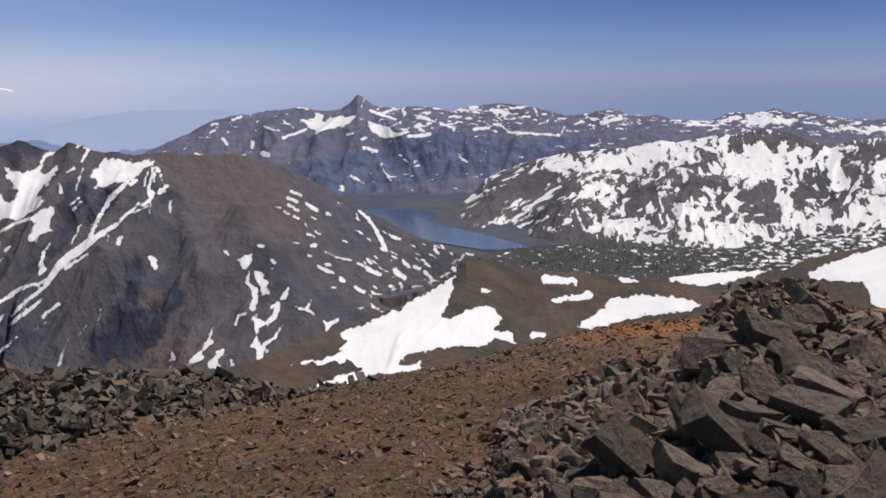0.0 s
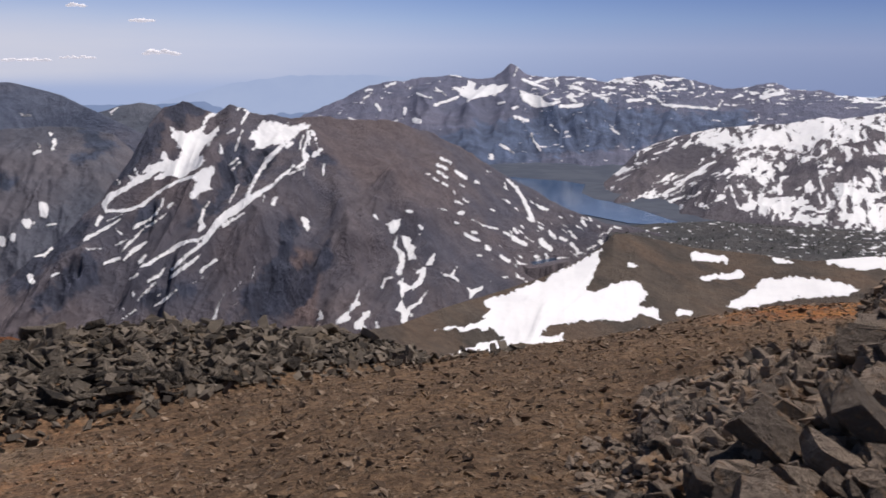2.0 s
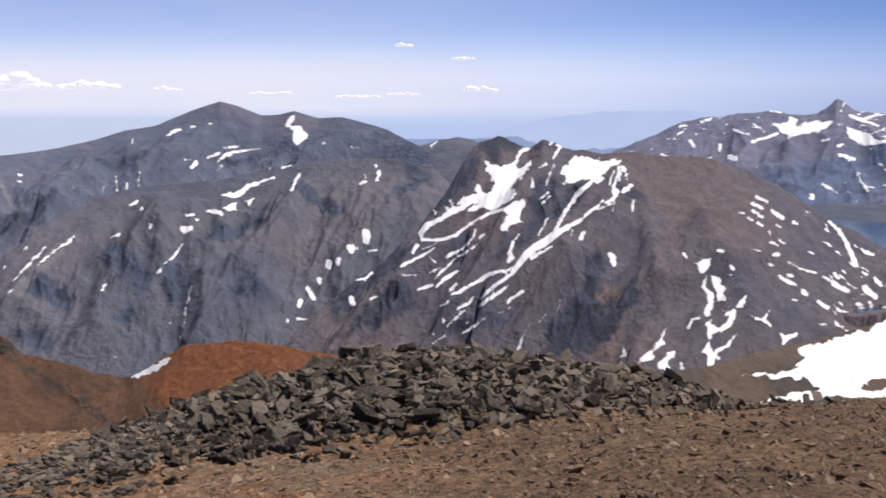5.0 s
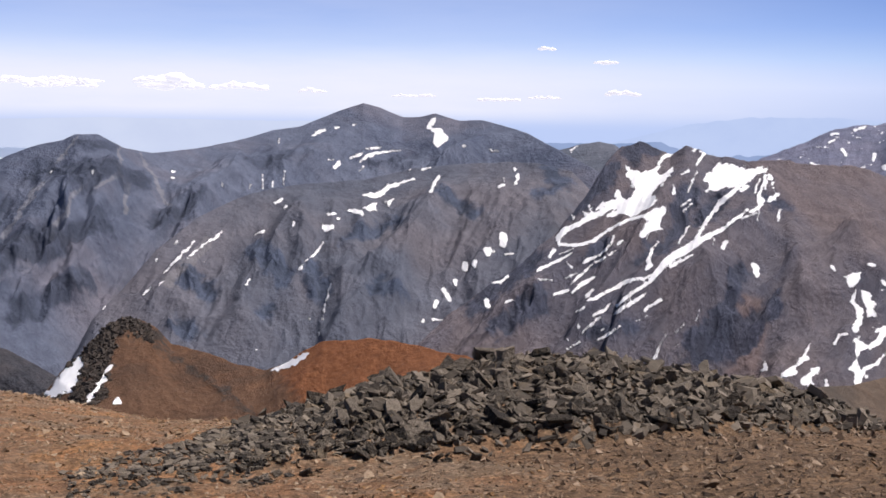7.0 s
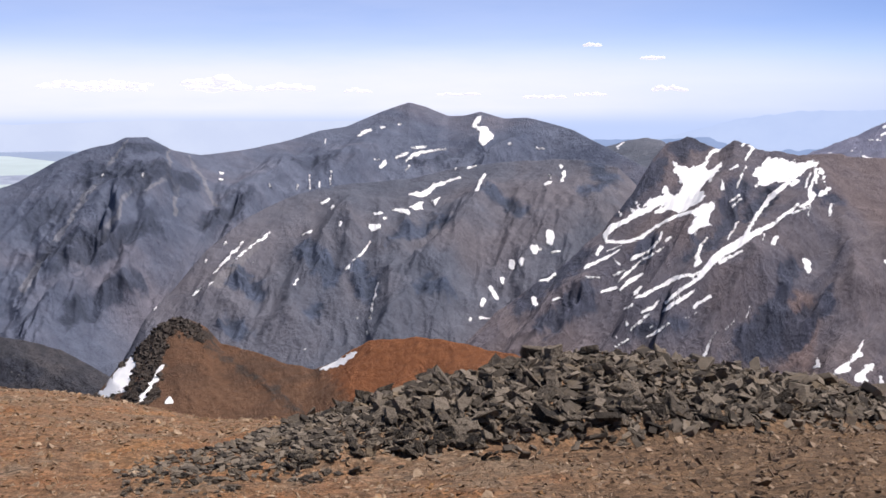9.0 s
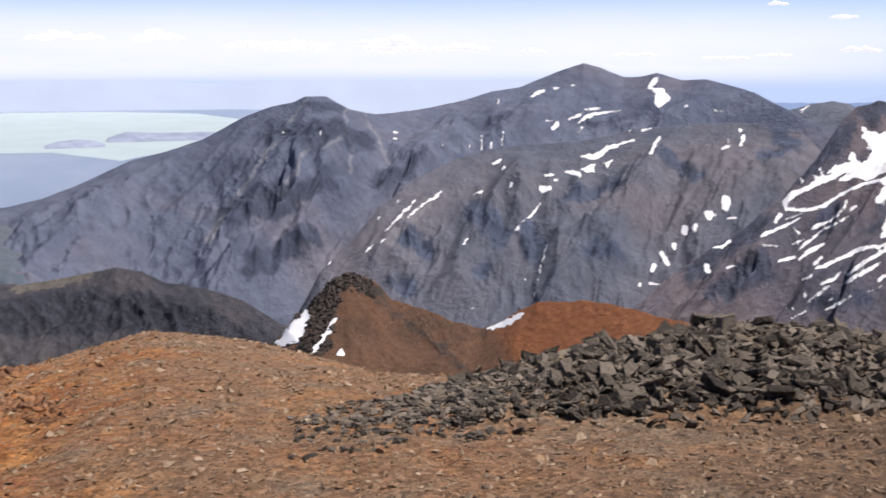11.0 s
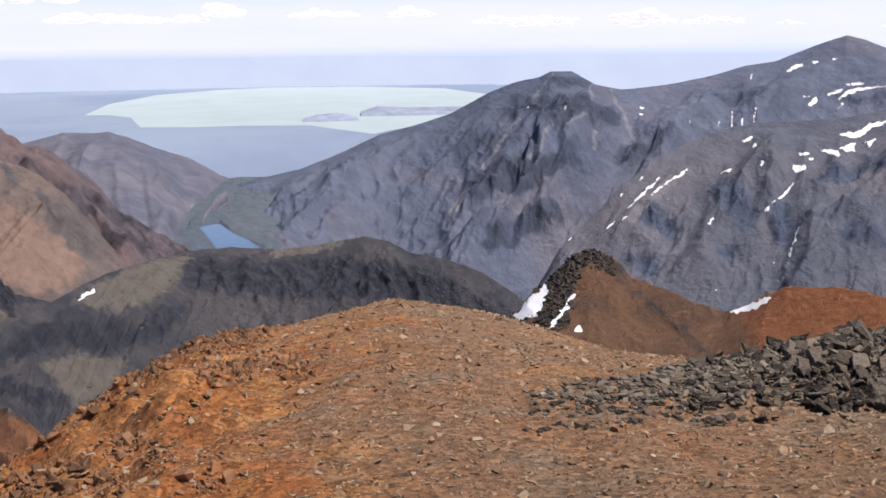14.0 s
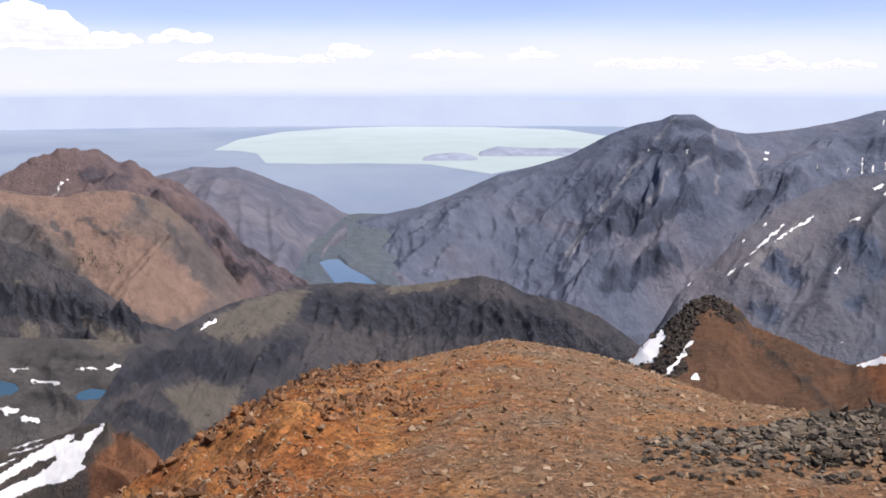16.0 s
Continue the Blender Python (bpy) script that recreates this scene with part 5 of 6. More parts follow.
FOREST = mountain_rock("shelf_ground", (0.112, 0.105, 0.105), (0.068, 0.072, 0.075), (0.165, 0.135, 0.120), grain=0.03, relief=5, snow_edge=0.3)
mountain("forest_shelf", "low dark shelf speckled with trees and snow", [(-0.95, -8.71, 1950), (-3.54, -8.36, 2250), (-6.58, -8.12, 2320), (-9.88, -8.21, 2300), (-15.41, -8.22, 2250), (-18.20, -7.70, 2250), (-22.69, -6.98, 2300), (-28.44, -6.60, 2300)],
         [(-0.76, -11.37, 1000), (-28.90, -10.30, 1000)], FOREST, relief=6, size=120, step=0.085, rows=110, seed=75, drift=shelf_drift, category="plateau")
# Haze painted as pale blue rock; bare_rock here is the hazy forest.
HAZE_FAR_ROCK = mountain_rock("haze_far_range_rock", (0.195, 0.198, 0.27), (0.135, 0.15, 0.222), (0.11, 0.13, 0.18), grain=0.006, relief=9, snow_edge=0.25, bare_rock=(0.098, 0.132, 0.215))


FAR_FIELDS = ([[(7.51, -1.31), (6.92, -1.43), (6.61, -1.02), (6.26, -1.09), (6.27, -1.44), (5.43, -1.22), (4.68, -1.23), (4.38, -1.05), (4.99, -1.7), (6.04, -1.92), (6.64, -2.09), (7.08, -1.76)], [(3.94, -1.48), (2.75, -1.85), (2.28, -2.27), (3.06, -2.44), (3.65, -2.11), (3.8, -1.89)]])
FAR_STREAKS = ([[(3.78, -0.94, 0.09), (2.44, -1.44, 0.07)], [(8.42, -2.33, 0.09), (7.23, -1.9, 0.07)], [(8.39, -1.44, 0.06), (7.82, -1.83, 0.05)], [(4.06, -0.32, 0.06), (4.22, -0.76, 0.05)], [(2.31, -2.27, 0.09), (1.85, -2.1, 0.07)], [(1.71, -2.34, 0.11), (0.65, -2.23, 0.1)], [(1.4, -1.84, 0.09), (1.01, -2.05, 0.07)], [(1.24, -1.27, 0.09), (0.34, -1.58, 0.07)], [(11.49, -2.33, 0.11), (11.36, -2.56, 0.1)], [(12.2, -1.99, 0.07), (11.76, -1.71, 0.06)], [(11.02, -1.31, 0.09), (10.49, -1.14, 0.07)], [(12.04, -1.58, 0.09), (11.75, -1.53, 0.07)], [(9.96, -2.5, 0.11), (10.03, -2.8, 0.1)], [(9.48, -3.11, 0.14), (9.19, -3.17, 0.12)], [(10.51, -3.26, 0.09), (10.39, -3.09, 0.07)]]
    + [[(9.34, -1.72, 0.06), (8.56, -1.94, 0.05)], [(5, -2.23, 0.09), (4.7, -2.12, 0.07)], [(4.26, -2.42, 0.09), (3.96, -2.37, 0.07)], [(4.12, -2.91, 0.11), (3.52, -3.09, 0.1)], [(3.24, -3.94, 0.06), (2.8, -4.67, 0.05)], [(4.91, -4.39, 0.09), (4.16, -4.77, 0.07)], [(5.37, -4.92, 0.11), (5.35, -5.1, 0.1)], [(12.96, -3.03, 0.09), (12.6, -3.18, 0.07)], [(7.55, -0.71, 0.06), (7.05, -0.81, 0.05)], [(3.03, -1.07, 0.09), (2.43, -0.84, 0.07)], [(0.33, -0.81, 0.11), (-1.47, -1.01, 0.1)], [(-1.62, -0.89, 0.11), (-1.92, -0.68, 0.1)], [(-2.67, -0.99, 0.11), (-3.57, -1.15, 0.1)], [(-3.71, -2.19, 0.09), (-6.25, -2.36, 0.07)], [(-1.76, -2.02, 0.09), (-2.51, -1.91, 0.07)]]
    + [[(-3.11, -1.8, 0.07), (-3.71, -2.22, 0.06)], [(-4.91, -0.87, 0.07), (-5.06, -1.31, 0.06)], [(-8.47, -1.73, 0.11), (-9.5, -1.5, 0.1)], [(0.04, -1.7, 0.09), (-0.71, -1.89, 0.07)], [(-0.91, -3.45, 0.06), (-1.39, -3.76, 0.05)], [(-6.4, -2.22, 0.07), (-6.55, -1.92, 0.06)]])
FAR_WHITE = ([[(-15.23, -1.68), (-16.61, -1.14), (-17.99, -1.41), (-19.08, -1.61), (-18.01, -1.95), (-15.8, -2.06)], [(-19.49, -1.98), (-22.45, -1.7), (-23.77, -1.7), (-23.8, -2.38), (-22.48, -2.39), (-19.64, -2.26)], [(-12.4, -1.67), (-14.11, -1.59), (-14.95, -1.48), (-14.4, -1.97), (-12.41, -2.25)]])


def far_drift(a, dip, flow, crags):
    high = smooth(-2.6, -1.3, dip) * smooth(6.5, 2, a) - 2.5 * smooth(-0.35, 0.15, distance_to([(4.20, 0.07, 0.15), (4.52, -0.61, 0.42)], a, dip))
    right = smooth(-7, -13, a) * smooth(-3.2, -2.2, dip)
    w = fbm(a * 0.7, dip * 1.5, 3, 83)
    white = np.clip(-0.92 + 0.62 * high + 0.42 * right - 0.4 * flow - 0.4 * crags + 1.4 * fbm(a * 1.5 - dip * 1.2 + w, dip * 5.5 + a * 1.0 + w, 6, 81, 0.68), -1, 1)
    for corners in FAR_WHITE:
        white = np.maximum(white, np.clip(2.5 * (near_only(corners, inside, a + 0.3 * w, dip + 0.2 * w) - 0.08 - 0.12 * flow + 0.35 * fbm(a * 2.0, dip * 5, 5, 84, 0.65)), -1, 1))
    return white


mountain("far_range", "distant range, blue-grey with haze, with a pointed snowy summit", [(18.51, -4.53, 4450), (15.08, -2.74, 4450), (13.35, -2.00, 4460), (11.88, -1.24, 4480), (10.43, -1.08, 4480), (8.96, -0.90, 4480), (7.78, -0.71, 4480), (6.31, -0.91, 4480), (5.27, -0.80, 4480), (4.81, -0.51, 4480), (4.45, -0.19, 4480), (4.07, -0.43, 4480), (3.56, -0.68, 4480), (2.73, -0.81, 4480), (1.23, -0.71, 4480), (-0.57, -1.05, 4500), (-1.77, -0.74, 4500), (-3.57, -0.67, 4500), (-5.06, -0.87, 4500), (-6.55, -1.30, 4500), (-8.02, -1.19, 4500), (-8.90, -0.94, 4500), (-9.79, -1.33, 4500), (-10.95, -1.36, 4500), (-12.40, -1.58, 4500), (-13.82, -1.67, 4500), (-15.22, -1.25, 4500), (-16.06, -1.31, 4500), (-17.16, -1.03, 4500), (-17.99, -1.35, 4500), (-18.52, -1.18, 4500), (-19.34, -1.41, 4500)] + [(-20.67, -1.56, 4500), (-22.44, -1.64, 4500), (-28.15, -1.69, 4500)],
         [(18.90, -6.52, 3300), (-28.44, -6.60, 3300)], HAZE_FAR_ROCK, relief=30, size=420, step=0.065, rows=110, seed=81, lean=0.5, rough=0.8, drift=far_drift, bulge=-0.2, edge=0.34, height=45,
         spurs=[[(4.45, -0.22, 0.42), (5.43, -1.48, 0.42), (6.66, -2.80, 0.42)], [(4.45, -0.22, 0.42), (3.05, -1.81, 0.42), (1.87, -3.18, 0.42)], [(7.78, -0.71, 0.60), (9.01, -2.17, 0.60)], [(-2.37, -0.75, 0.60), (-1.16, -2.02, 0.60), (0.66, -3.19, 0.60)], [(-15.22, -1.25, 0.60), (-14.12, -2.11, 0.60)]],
         # The outcrop chain marks the forested basin, blued for haze.
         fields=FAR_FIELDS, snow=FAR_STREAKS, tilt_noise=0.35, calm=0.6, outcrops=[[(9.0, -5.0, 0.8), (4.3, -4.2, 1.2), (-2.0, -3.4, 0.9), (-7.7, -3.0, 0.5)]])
# Hill rock carries the haze as a blue-grey base colour.
HAZE_HILL = mountain_rock("haze_hill_rock", (0.150, 0.158, 0.195), (0.112, 0.128, 0.165), (0.150, 0.150, 0.180), grain=0.006, relief=10)
mountain("far_hill", "distant dark rounded hills, blue-grey with haze", [(27.43, -3.50, 3300), (25.66, -2.65, 3400), (24.63, -2.34, 3400), (23.61, -2.18, 3400), (22.87, -2.32, 3400), (22.13, -2.79, 3400), (20.38, -3.26, 3400)],
         [(27.71, -4.71, 2800), (20.05, -4.57, 2800)], HAZE_HILL, relief=30, size=250, step=0.08, rows=60, seed=85, snow=[[(25.07, -2.64, 0.09), (24.83, -2.46, 0.06)]])
# Horizon hills glow a flat blue: haze painted as emission, not lit rock.
def haze_glow(name, low, high):
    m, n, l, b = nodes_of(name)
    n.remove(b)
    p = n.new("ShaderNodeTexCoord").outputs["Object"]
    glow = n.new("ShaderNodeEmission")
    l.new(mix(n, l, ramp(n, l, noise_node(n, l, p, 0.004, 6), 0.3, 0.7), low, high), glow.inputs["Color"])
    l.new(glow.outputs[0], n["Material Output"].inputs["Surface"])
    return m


mountain("blue_hills", "faint mountains on the horizon, pale blue with haze", [(-40, -1.6, 4890), (2, -1.6, 4890), (8, -1.0, 4890), (12, -0.75, 4890), (16, -0.8, 4890), (19, -1.2, 4890), (22, -2.0, 4890), (26, -2.9, 4890)],
         [(-40, -3.5, 4600), (26, -3.5, 4600)], haze_glow("blue_haze_glow", (0.37, 0.465, 0.67), (0.4, 0.495, 0.69)), relief=8, size=300, edge=0.8, step=0.2, rows=16, seed=88, kind_structure=True)
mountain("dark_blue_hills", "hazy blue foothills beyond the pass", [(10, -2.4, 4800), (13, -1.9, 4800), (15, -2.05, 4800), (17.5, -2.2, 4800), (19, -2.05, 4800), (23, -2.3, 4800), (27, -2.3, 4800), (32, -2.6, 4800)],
         [(10, -4, 4500), (32, -4, 4500)], haze_glow("deep_haze_glow", (0.2, 0.28, 0.45), (0.24, 0.32, 0.5)), relief=8, size=200, edge=0.5, step=0.2, rows=14, seed=87, kind_structure=True)
mountain("far_plain_hills", "desert ranges beyond the lake, pale blue with haze", [(26, -2.7, 4900), (29, -2.2, 4900), (34, -1.3, 4900), (42, -1.3, 4900), (50, -1.2, 4900), (56, -1.35, 4900), (62, -1.15, 4900), (70, -1.2, 4900), (80, -1.1, 4900), (105, -1.2, 4900)],
         [(26, -2.75, 4780), (105, -2.75, 4780)], haze_glow("pale_haze_glow", (0.455, 0.525, 0.67), (0.485, 0.555, 0.69)), relief=6, size=400, edge=0.6, step=0.2, rows=14, seed=89, kind_structure=True)


def lake(name, label, outline, level, material, on=""):
    """A level sheet of water with the outline (turn, dip) at that height, or at the height of the floor that it lies on."""
    if on:
        a, d, xyz, _ = SURFACE[on]
        depth = near_only(outline, inside, a, d, 0.8)
        level = float(np.median(xyz[..., 2][depth > 0]))
        xyz[..., 2] = np.where(depth > 0, np.minimum(xyz[..., 2], level - 1.5), np.where(depth > -0.5, np.maximum(xyz[..., 2], level + 0.4), xyz[..., 2]))
        bpy.data.objects[on].data.vertices.foreach_set("co", xyz.astype(np.float32).ravel())
        bpy.data.objects[on].data.update()
    bm = bmesh.new()
    ring = []
    for turn, dip in outline:
        r = (level - EYE) / math.tan(radians(dip))
        x, y = plan(turn, r)
        ring.append(bm.verts.new((float(x), float(y), level)))
    bm.faces.new(ring)
    bmesh.ops.recalc_face_normals(bm, faces=bm.faces)
    if bm.faces[:][0].normal.z < 0:
        bmesh.ops.reverse_faces(bm, faces=bm.faces)
    return tagged(part(name, bm, material), label, "lake", kind="structure")


CIRQUE_WATER = lake_water("cirque_blue", (0.04, 0.09, 0.15))
lake("mountain_lake", "deep blue mountain lake between the ranges", [(6.74, -5.55), (4.35, -6.09), (2.53, -6.21), (1.47, -6.26), (0.34, -6.42), (0.53, -6.88), (-0.2, -7.19), (-0.96, -7.29), (-2.02, -7.54), (-2.94, -7.78), (-3.85, -8.06), (-4.64, -8.27), (-3.7, -8.45), (-2.02, -8.41), (-0.19, -8.09), (2.56, -7.69), (5.58, -7.02)], -330.5, lake_water("lake_blue", (0.025, 0.065, 0.14)))
lake("tarn", "small dark blue lake below the snow slope", [(3.22, -10.52), (2.61, -10.35), (1.87, -10.24), (1.53, -10.43), (2.15, -10.72), (2.92, -10.92)], -312, lake_water("tarn_blue", (0.03, 0.06, 0.12)), "brown_mountain")
lake("tarn", "small dark lake on the cirque floor", [(82.64, -16.11), (82.29, -15.86), (81.58, -15.87), (80.74, -16.06), (80.9, -16.39), (81.76, -16.45), (82.37, -16.36)], -189, CIRQUE_WATER, "cirque_floor")
lake("tarn", "small dark lake on the cirque floor", [(87.63, -14.89), (86.06, -15.03), (85.33, -15.28), (85.19, -15.57), (85.58, -15.81), (87.69, -15.73)], -189, CIRQUE_WATER, "cirque_floor")
# The water's blue is lightened to paint in haze.
lake("canyon_lake", "blue lake on the canyon floor", [(69.67, -9.94), (69.12, -9.8), (68.51, -9.78), (67.91, -10.27), (67.15, -10.64), (66.54, -10.95), (65.77, -11.29), (67.31, -11.64), (68.54, -11.46), (68.89, -10.85), (69.28, -10.34)], -249.6, lake_water("canyon_haze_blue", (0.06, 0.115, 0.19)), "canyon_floor")
# Pale base colour paints the hazy sky's reflection on the water.
lake("salt_lake", "vast pale salt lake on the desert plain", [(74.96, -3.91), (73.72, -3.39), (71.37, -3.00), (68.39, -2.82), (65.40, -2.74), (60.88, -2.77), (56.39, -2.91), (54.02, -3.25), (54.58, -4.38), (59.36, -5.08), (60.27, -5.26), (63.60, -4.75), (67.22, -4.68), (69.62, -4.69), (72.29, -4.62), (72.72, -4.11), (73.74, -3.95)], -224.8, lake_water("salt_sky_sheen", (0.34, 0.41, 0.425), 0.02, 0.6))
# Island rock is pale blue because the haze is painted into it.
HAZE_ISLAND = mountain_rock("haze_island_rock", (0.330, 0.375, 0.480), (0.270, 0.315, 0.420), (0.450, 0.450, 0.450), grain=0.01, relief=3)
mountain("island", "low dark island in the salt lake", [(63.96, -4.39, 2890), (63.29, -4.21, 2900), (62.39, -4.12, 2900), (61.63, -4.18, 2900), (61.03, -4.39, 2890)], [(64.05, -4.60, 2830), (60.87, -4.60, 2830)], HAZE_ISLAND, relief=2, size=80, rows=20, seed=91, category="island")
mountain("island", "long low island in the salt lake", [(60.88, -4.06, 3100), (59.97, -3.79, 3120), (58.47, -3.87, 3120), (55.78, -3.85, 3120), (53.70, -3.95, 3100)], [(61.03, -4.30, 3000), (53.55, -4.37, 3000)], HAZE_ISLAND, relief=2, size=80, rows=20, seed=92, category="island")


# ---- the sky's rim and the clouds ----
m, n, l, b = nodes_of("sky_rim")
n.remove(b)
p = n.new("ShaderNodeTexCoord").outputs["Object"]
xyz = n.new("ShaderNodeSeparateXYZ")
l.new(p, xyz.inputs[0])
streaks = n.new("ShaderNodeMapping")
streaks.inputs["Scale"].default_value = (0.0012, 0.0012, 0.008)
l.new(p, streaks.inputs["Vector"])
veil = noise_node(n, l, streaks.outputs[0], 1.0, 6, 0.6)
hue = n.new("ShaderNodeValToRGB")
l.new(ramp(n, l, xyz.outputs["Z"], -150, 600), hue.inputs[0])
hue.color_ramp.elements[0].color, hue.color_ramp.elements[1].color = (0.39, 0.49, 0.71, 1), (0.14, 0.26, 0.57, 1)
for spot, colour in ((0.2, (0.48, 0.58, 0.79)), (0.42, (0.36, 0.51, 0.77)), (0.7, (0.22, 0.365, 0.69))):
    hue.color_ramp.elements.new(spot).color = (*colour, 1)
glow = n.new("ShaderNodeEmission")
at = n.new("ShaderNodeAttribute")
at.attribute_name = "haze"
whiten = maths(n, l, "MULTIPLY", at.outputs["Fac"], ramp(n, l, veil, -0.7, 0.8))
at = n.new("ShaderNodeAttribute")
at.attribute_name = "deep"
l.new(mix(n, l, whiten, mix(n, l, at.outputs["Fac"], hue.outputs[0], (0.63, 0.65, 0.73), "MULTIPLY"), (0.66, 0.69, 0.77)), glow.inputs["Color"])
l.new(glow.outputs[0], n["Material Output"].inputs["Surface"])
a, e = np.meshgrid(np.arange(-180, 180.1, 2.0), np.linspace(-6, 6.6, 50))
x, y = plan(a, 4960.0)
rim = from_arrays("backdrop", np.stack([x, y, 4960 * np.tan(np.radians(e))], 2).reshape(-1, 3), grid_faces(*a.shape)[:, ::-1], m)
attribute(rim, "haze", smooth(1, 35, a) * (0.3 + 0.7 * smooth(3.2, 0.8, e)) * smooth(-1.6, -0.5, e))
attribute(rim, "deep", smooth(22, -18, a))
tagged(rim, "blue sky paling to white haze at the horizon", "sky", kind="structure")

m, n, l, b = nodes_of("cloud_glow", 1.0)
b.inputs["Base Color"].default_value = (0.5, 0.49, 0.5, 1)
# Added glow stands in for sunlight scattered through the cloud.
b.inputs["Emission Color"].default_value = (0.93, 0.91, 0.95, 1)
b.inputs["Emission Strength"].default_value = 0.56
CLOUD = m


def cloud(turn, dip, wide, high, puffs, seed, label):
    """A heap of billows; wide and high in degrees."""
    pick = random.Random(seed)
    r = 4800.0
    bm = bmesh.new()
    k = r * math.radians(1)
    puffs = int(puffs * 2.4)
    for i in range(puffs):
        u = -1 + 2 * (i + 0.5) / puffs + pick.uniform(-0.04, 0.04)
        tall = max(0.12, (1 - u * u) * (0.55 + 0.9 * noise.noise(Vector((u * 2.5, seed * 1.7, 0)))))
        size = high * k * pick.uniform(0.2, 0.42) * (0.75 + 0.4 * tall)
        centre = Vector((u * wide * k * 0.5, pick.uniform(-0.3, 0.3) * high * k, pick.uniform(0.0, 0.75) * high * k * tall))
        made = bmesh.ops.create_icosphere(bm, subdivisions=2, radius=1.0)["verts"]
        for v in made:
            d = 1 + 0.22 * noise.fractal(v.co * 2.3 + Vector((i * 3.1, seed, 0)), 1.0, 2.0, 4)
            v.co = Vector((v.co.x * size * 1.8 * d, v.co.y * size * d, v.co.z * size * d * (0.6 if v.co.z < 0 else 1.0))) + centre
    for f in bm.faces:
        f.smooth = True
    ob = part("cloud", bm, CLOUD)
    x, y = plan(turn, r)
    ob.matrix_world = pose(float(x), float(y), EYE + r * math.tan(radians(dip)), 0, 0, turn)
    tagged(ob, label, "cloud", "clouds over the plain")
    return ob


for spot, wide, high, puffs in (((82.81, 1.49), 6.6, 1.5, 22), ((83.57, 1.97), 3.4, 1.9, 14), ((76.4, 1.71), 2.6, 0.9, 8), ((79.32, 1.63), 1.6, 0.6, 6), ((73.59, 0.69), 6.0, 0.6, 18), ((69.52, 0.69), 1.6, 0.5, 7), ((67.89, 0.99), 1.8, 0.8, 8),
                                ((62.69, 0.87), 3.6, 0.5, 12), ((58.08, 0.87), 2.2, 0.6, 9), ((51.79, 0.56), 5.0, 0.35, 14), ((46.45, 0.60), 2.6, 0.6, 9), ((42.94, 0.37), 2.2, 0.4, 7), ((46.12, 0.34), 3.0, 0.55, 9),
                                ((42.67, 0.30), 2.8, 0.4, 8), ((23.43, 1.88), 1.1, 0.35, 5), ((26.51, 2.55), 0.8, 0.3, 4), ((22.51, 0.23), 1.8, 0.35, 6), ((33.47, 0.04), 2.4, 0.25, 7), ((53.27, 0.46), 3, 0.5, 9), ((51.41, 0.31), 3.2, 0.45, 9), ((46.12, 0.34), 2.6, 0.7, 9), ((42.37, 0.36), 2.2, 0.5, 8), ((38.84, 0.2), 1.4, 0.3, 5), ((28.98, -0.12), 2.2, 0.3, 6), ((26.6, 0.01), 1.6, 0.25, 5)):
    cloud(spot[0], spot[1], wide, high, puffs, int(spot[0] * 100) % 997, "white heap cloud with a flat base over the plain")



# ---- loose stones ----
def shard(seed, long, wide, thick, corners=12):
    """The corners and faces of one broken, angular stone about 1 m across."""
    pick = random.Random(seed)
    bm = bmesh.new()
    for i in range(corners):
        p = Vector((pick.uniform(-1, 1), pick.uniform(-1, 1), pick.uniform(-1, 1)))
        p = p / max(abs(c) for c in p) * pick.uniform(0.75, 1.0)
        bm.verts.new((p.x * long / 2, p.y * wide / 2, p.z * thick / 2))
    hull = bmesh.ops.convex_hull(bm, input=bm.verts[:])
    bmesh.ops.delete(bm, geom=list({g for g in hull["geom_interior"] + hull["geom_unused"] if isinstance(g, bmesh.types.BMVert)}), context="VERTS")
    bmesh.ops.triangulate(bm, faces=bm.faces[:])
    bmesh.ops.recalc_face_normals(bm, faces=bm.faces[:])
    bm.verts.index_update()
    verts = np.array([v.co[:] for v in bm.verts])
    faces = np.array([[v.index for v in f.verts] for f in bm.faces])
    bm.free()
    return verts, faces


def block(seed, long, wide, thick, knocked=0.45):
    """A split block: a skewed box with knocked-off corners."""
    pick = random.Random(seed)
    bm = bmesh.new()
    skew = pick.uniform(-0.35, 0.35)
    for sx in (-1, 1):
        for sy in (-1, 1):
            for sz in (-1, 1):
                x, y, z = sx * pick.uniform(0.6, 1.0), sy * pick.uniform(0.55, 1.0), sz * pick.uniform(0.7, 1.0)
                x += skew * y
                if pick.random() < knocked:
                    for d in range(3):
                        o = [x, y, z]
                        o[d] *= pick.uniform(0.35, 0.7)
                        bm.verts.new((o[0] * long / 2, o[1] * wide / 2, o[2] * thick / 2))
                else:
                    bm.verts.new((x * long / 2, y * wide / 2, z * thick / 2))
    hull = bmesh.ops.convex_hull(bm, input=bm.verts[:])
    bmesh.ops.delete(bm, geom=list({g for g in hull["geom_interior"] + hull["geom_unused"] if isinstance(g, bmesh.types.BMVert)}), context="VERTS")
    bmesh.ops.triangulate(bm, faces=bm.faces[:])
    bmesh.ops.recalc_face_normals(bm, faces=bm.faces[:])
    bm.verts.index_update()
    verts = np.array([v.co[:] for v in bm.verts])
    faces = np.array([[v.index for v in f.verts] for f in bm.faces])
    bm.free()
    return verts, faces


SLABS = [block(100 + i, 1.0, 0.5 + 0.4 * (i % 4) / 3, 0.14 + 0.2 * (i % 5) / 4, 0.2) for i in range(24)]
BLOCKS = [block(200 + i, 1.0, 0.5 + 0.4 * (i % 4) / 3, 0.26 + 0.4 * (i % 5) / 4) for i in range(24)]
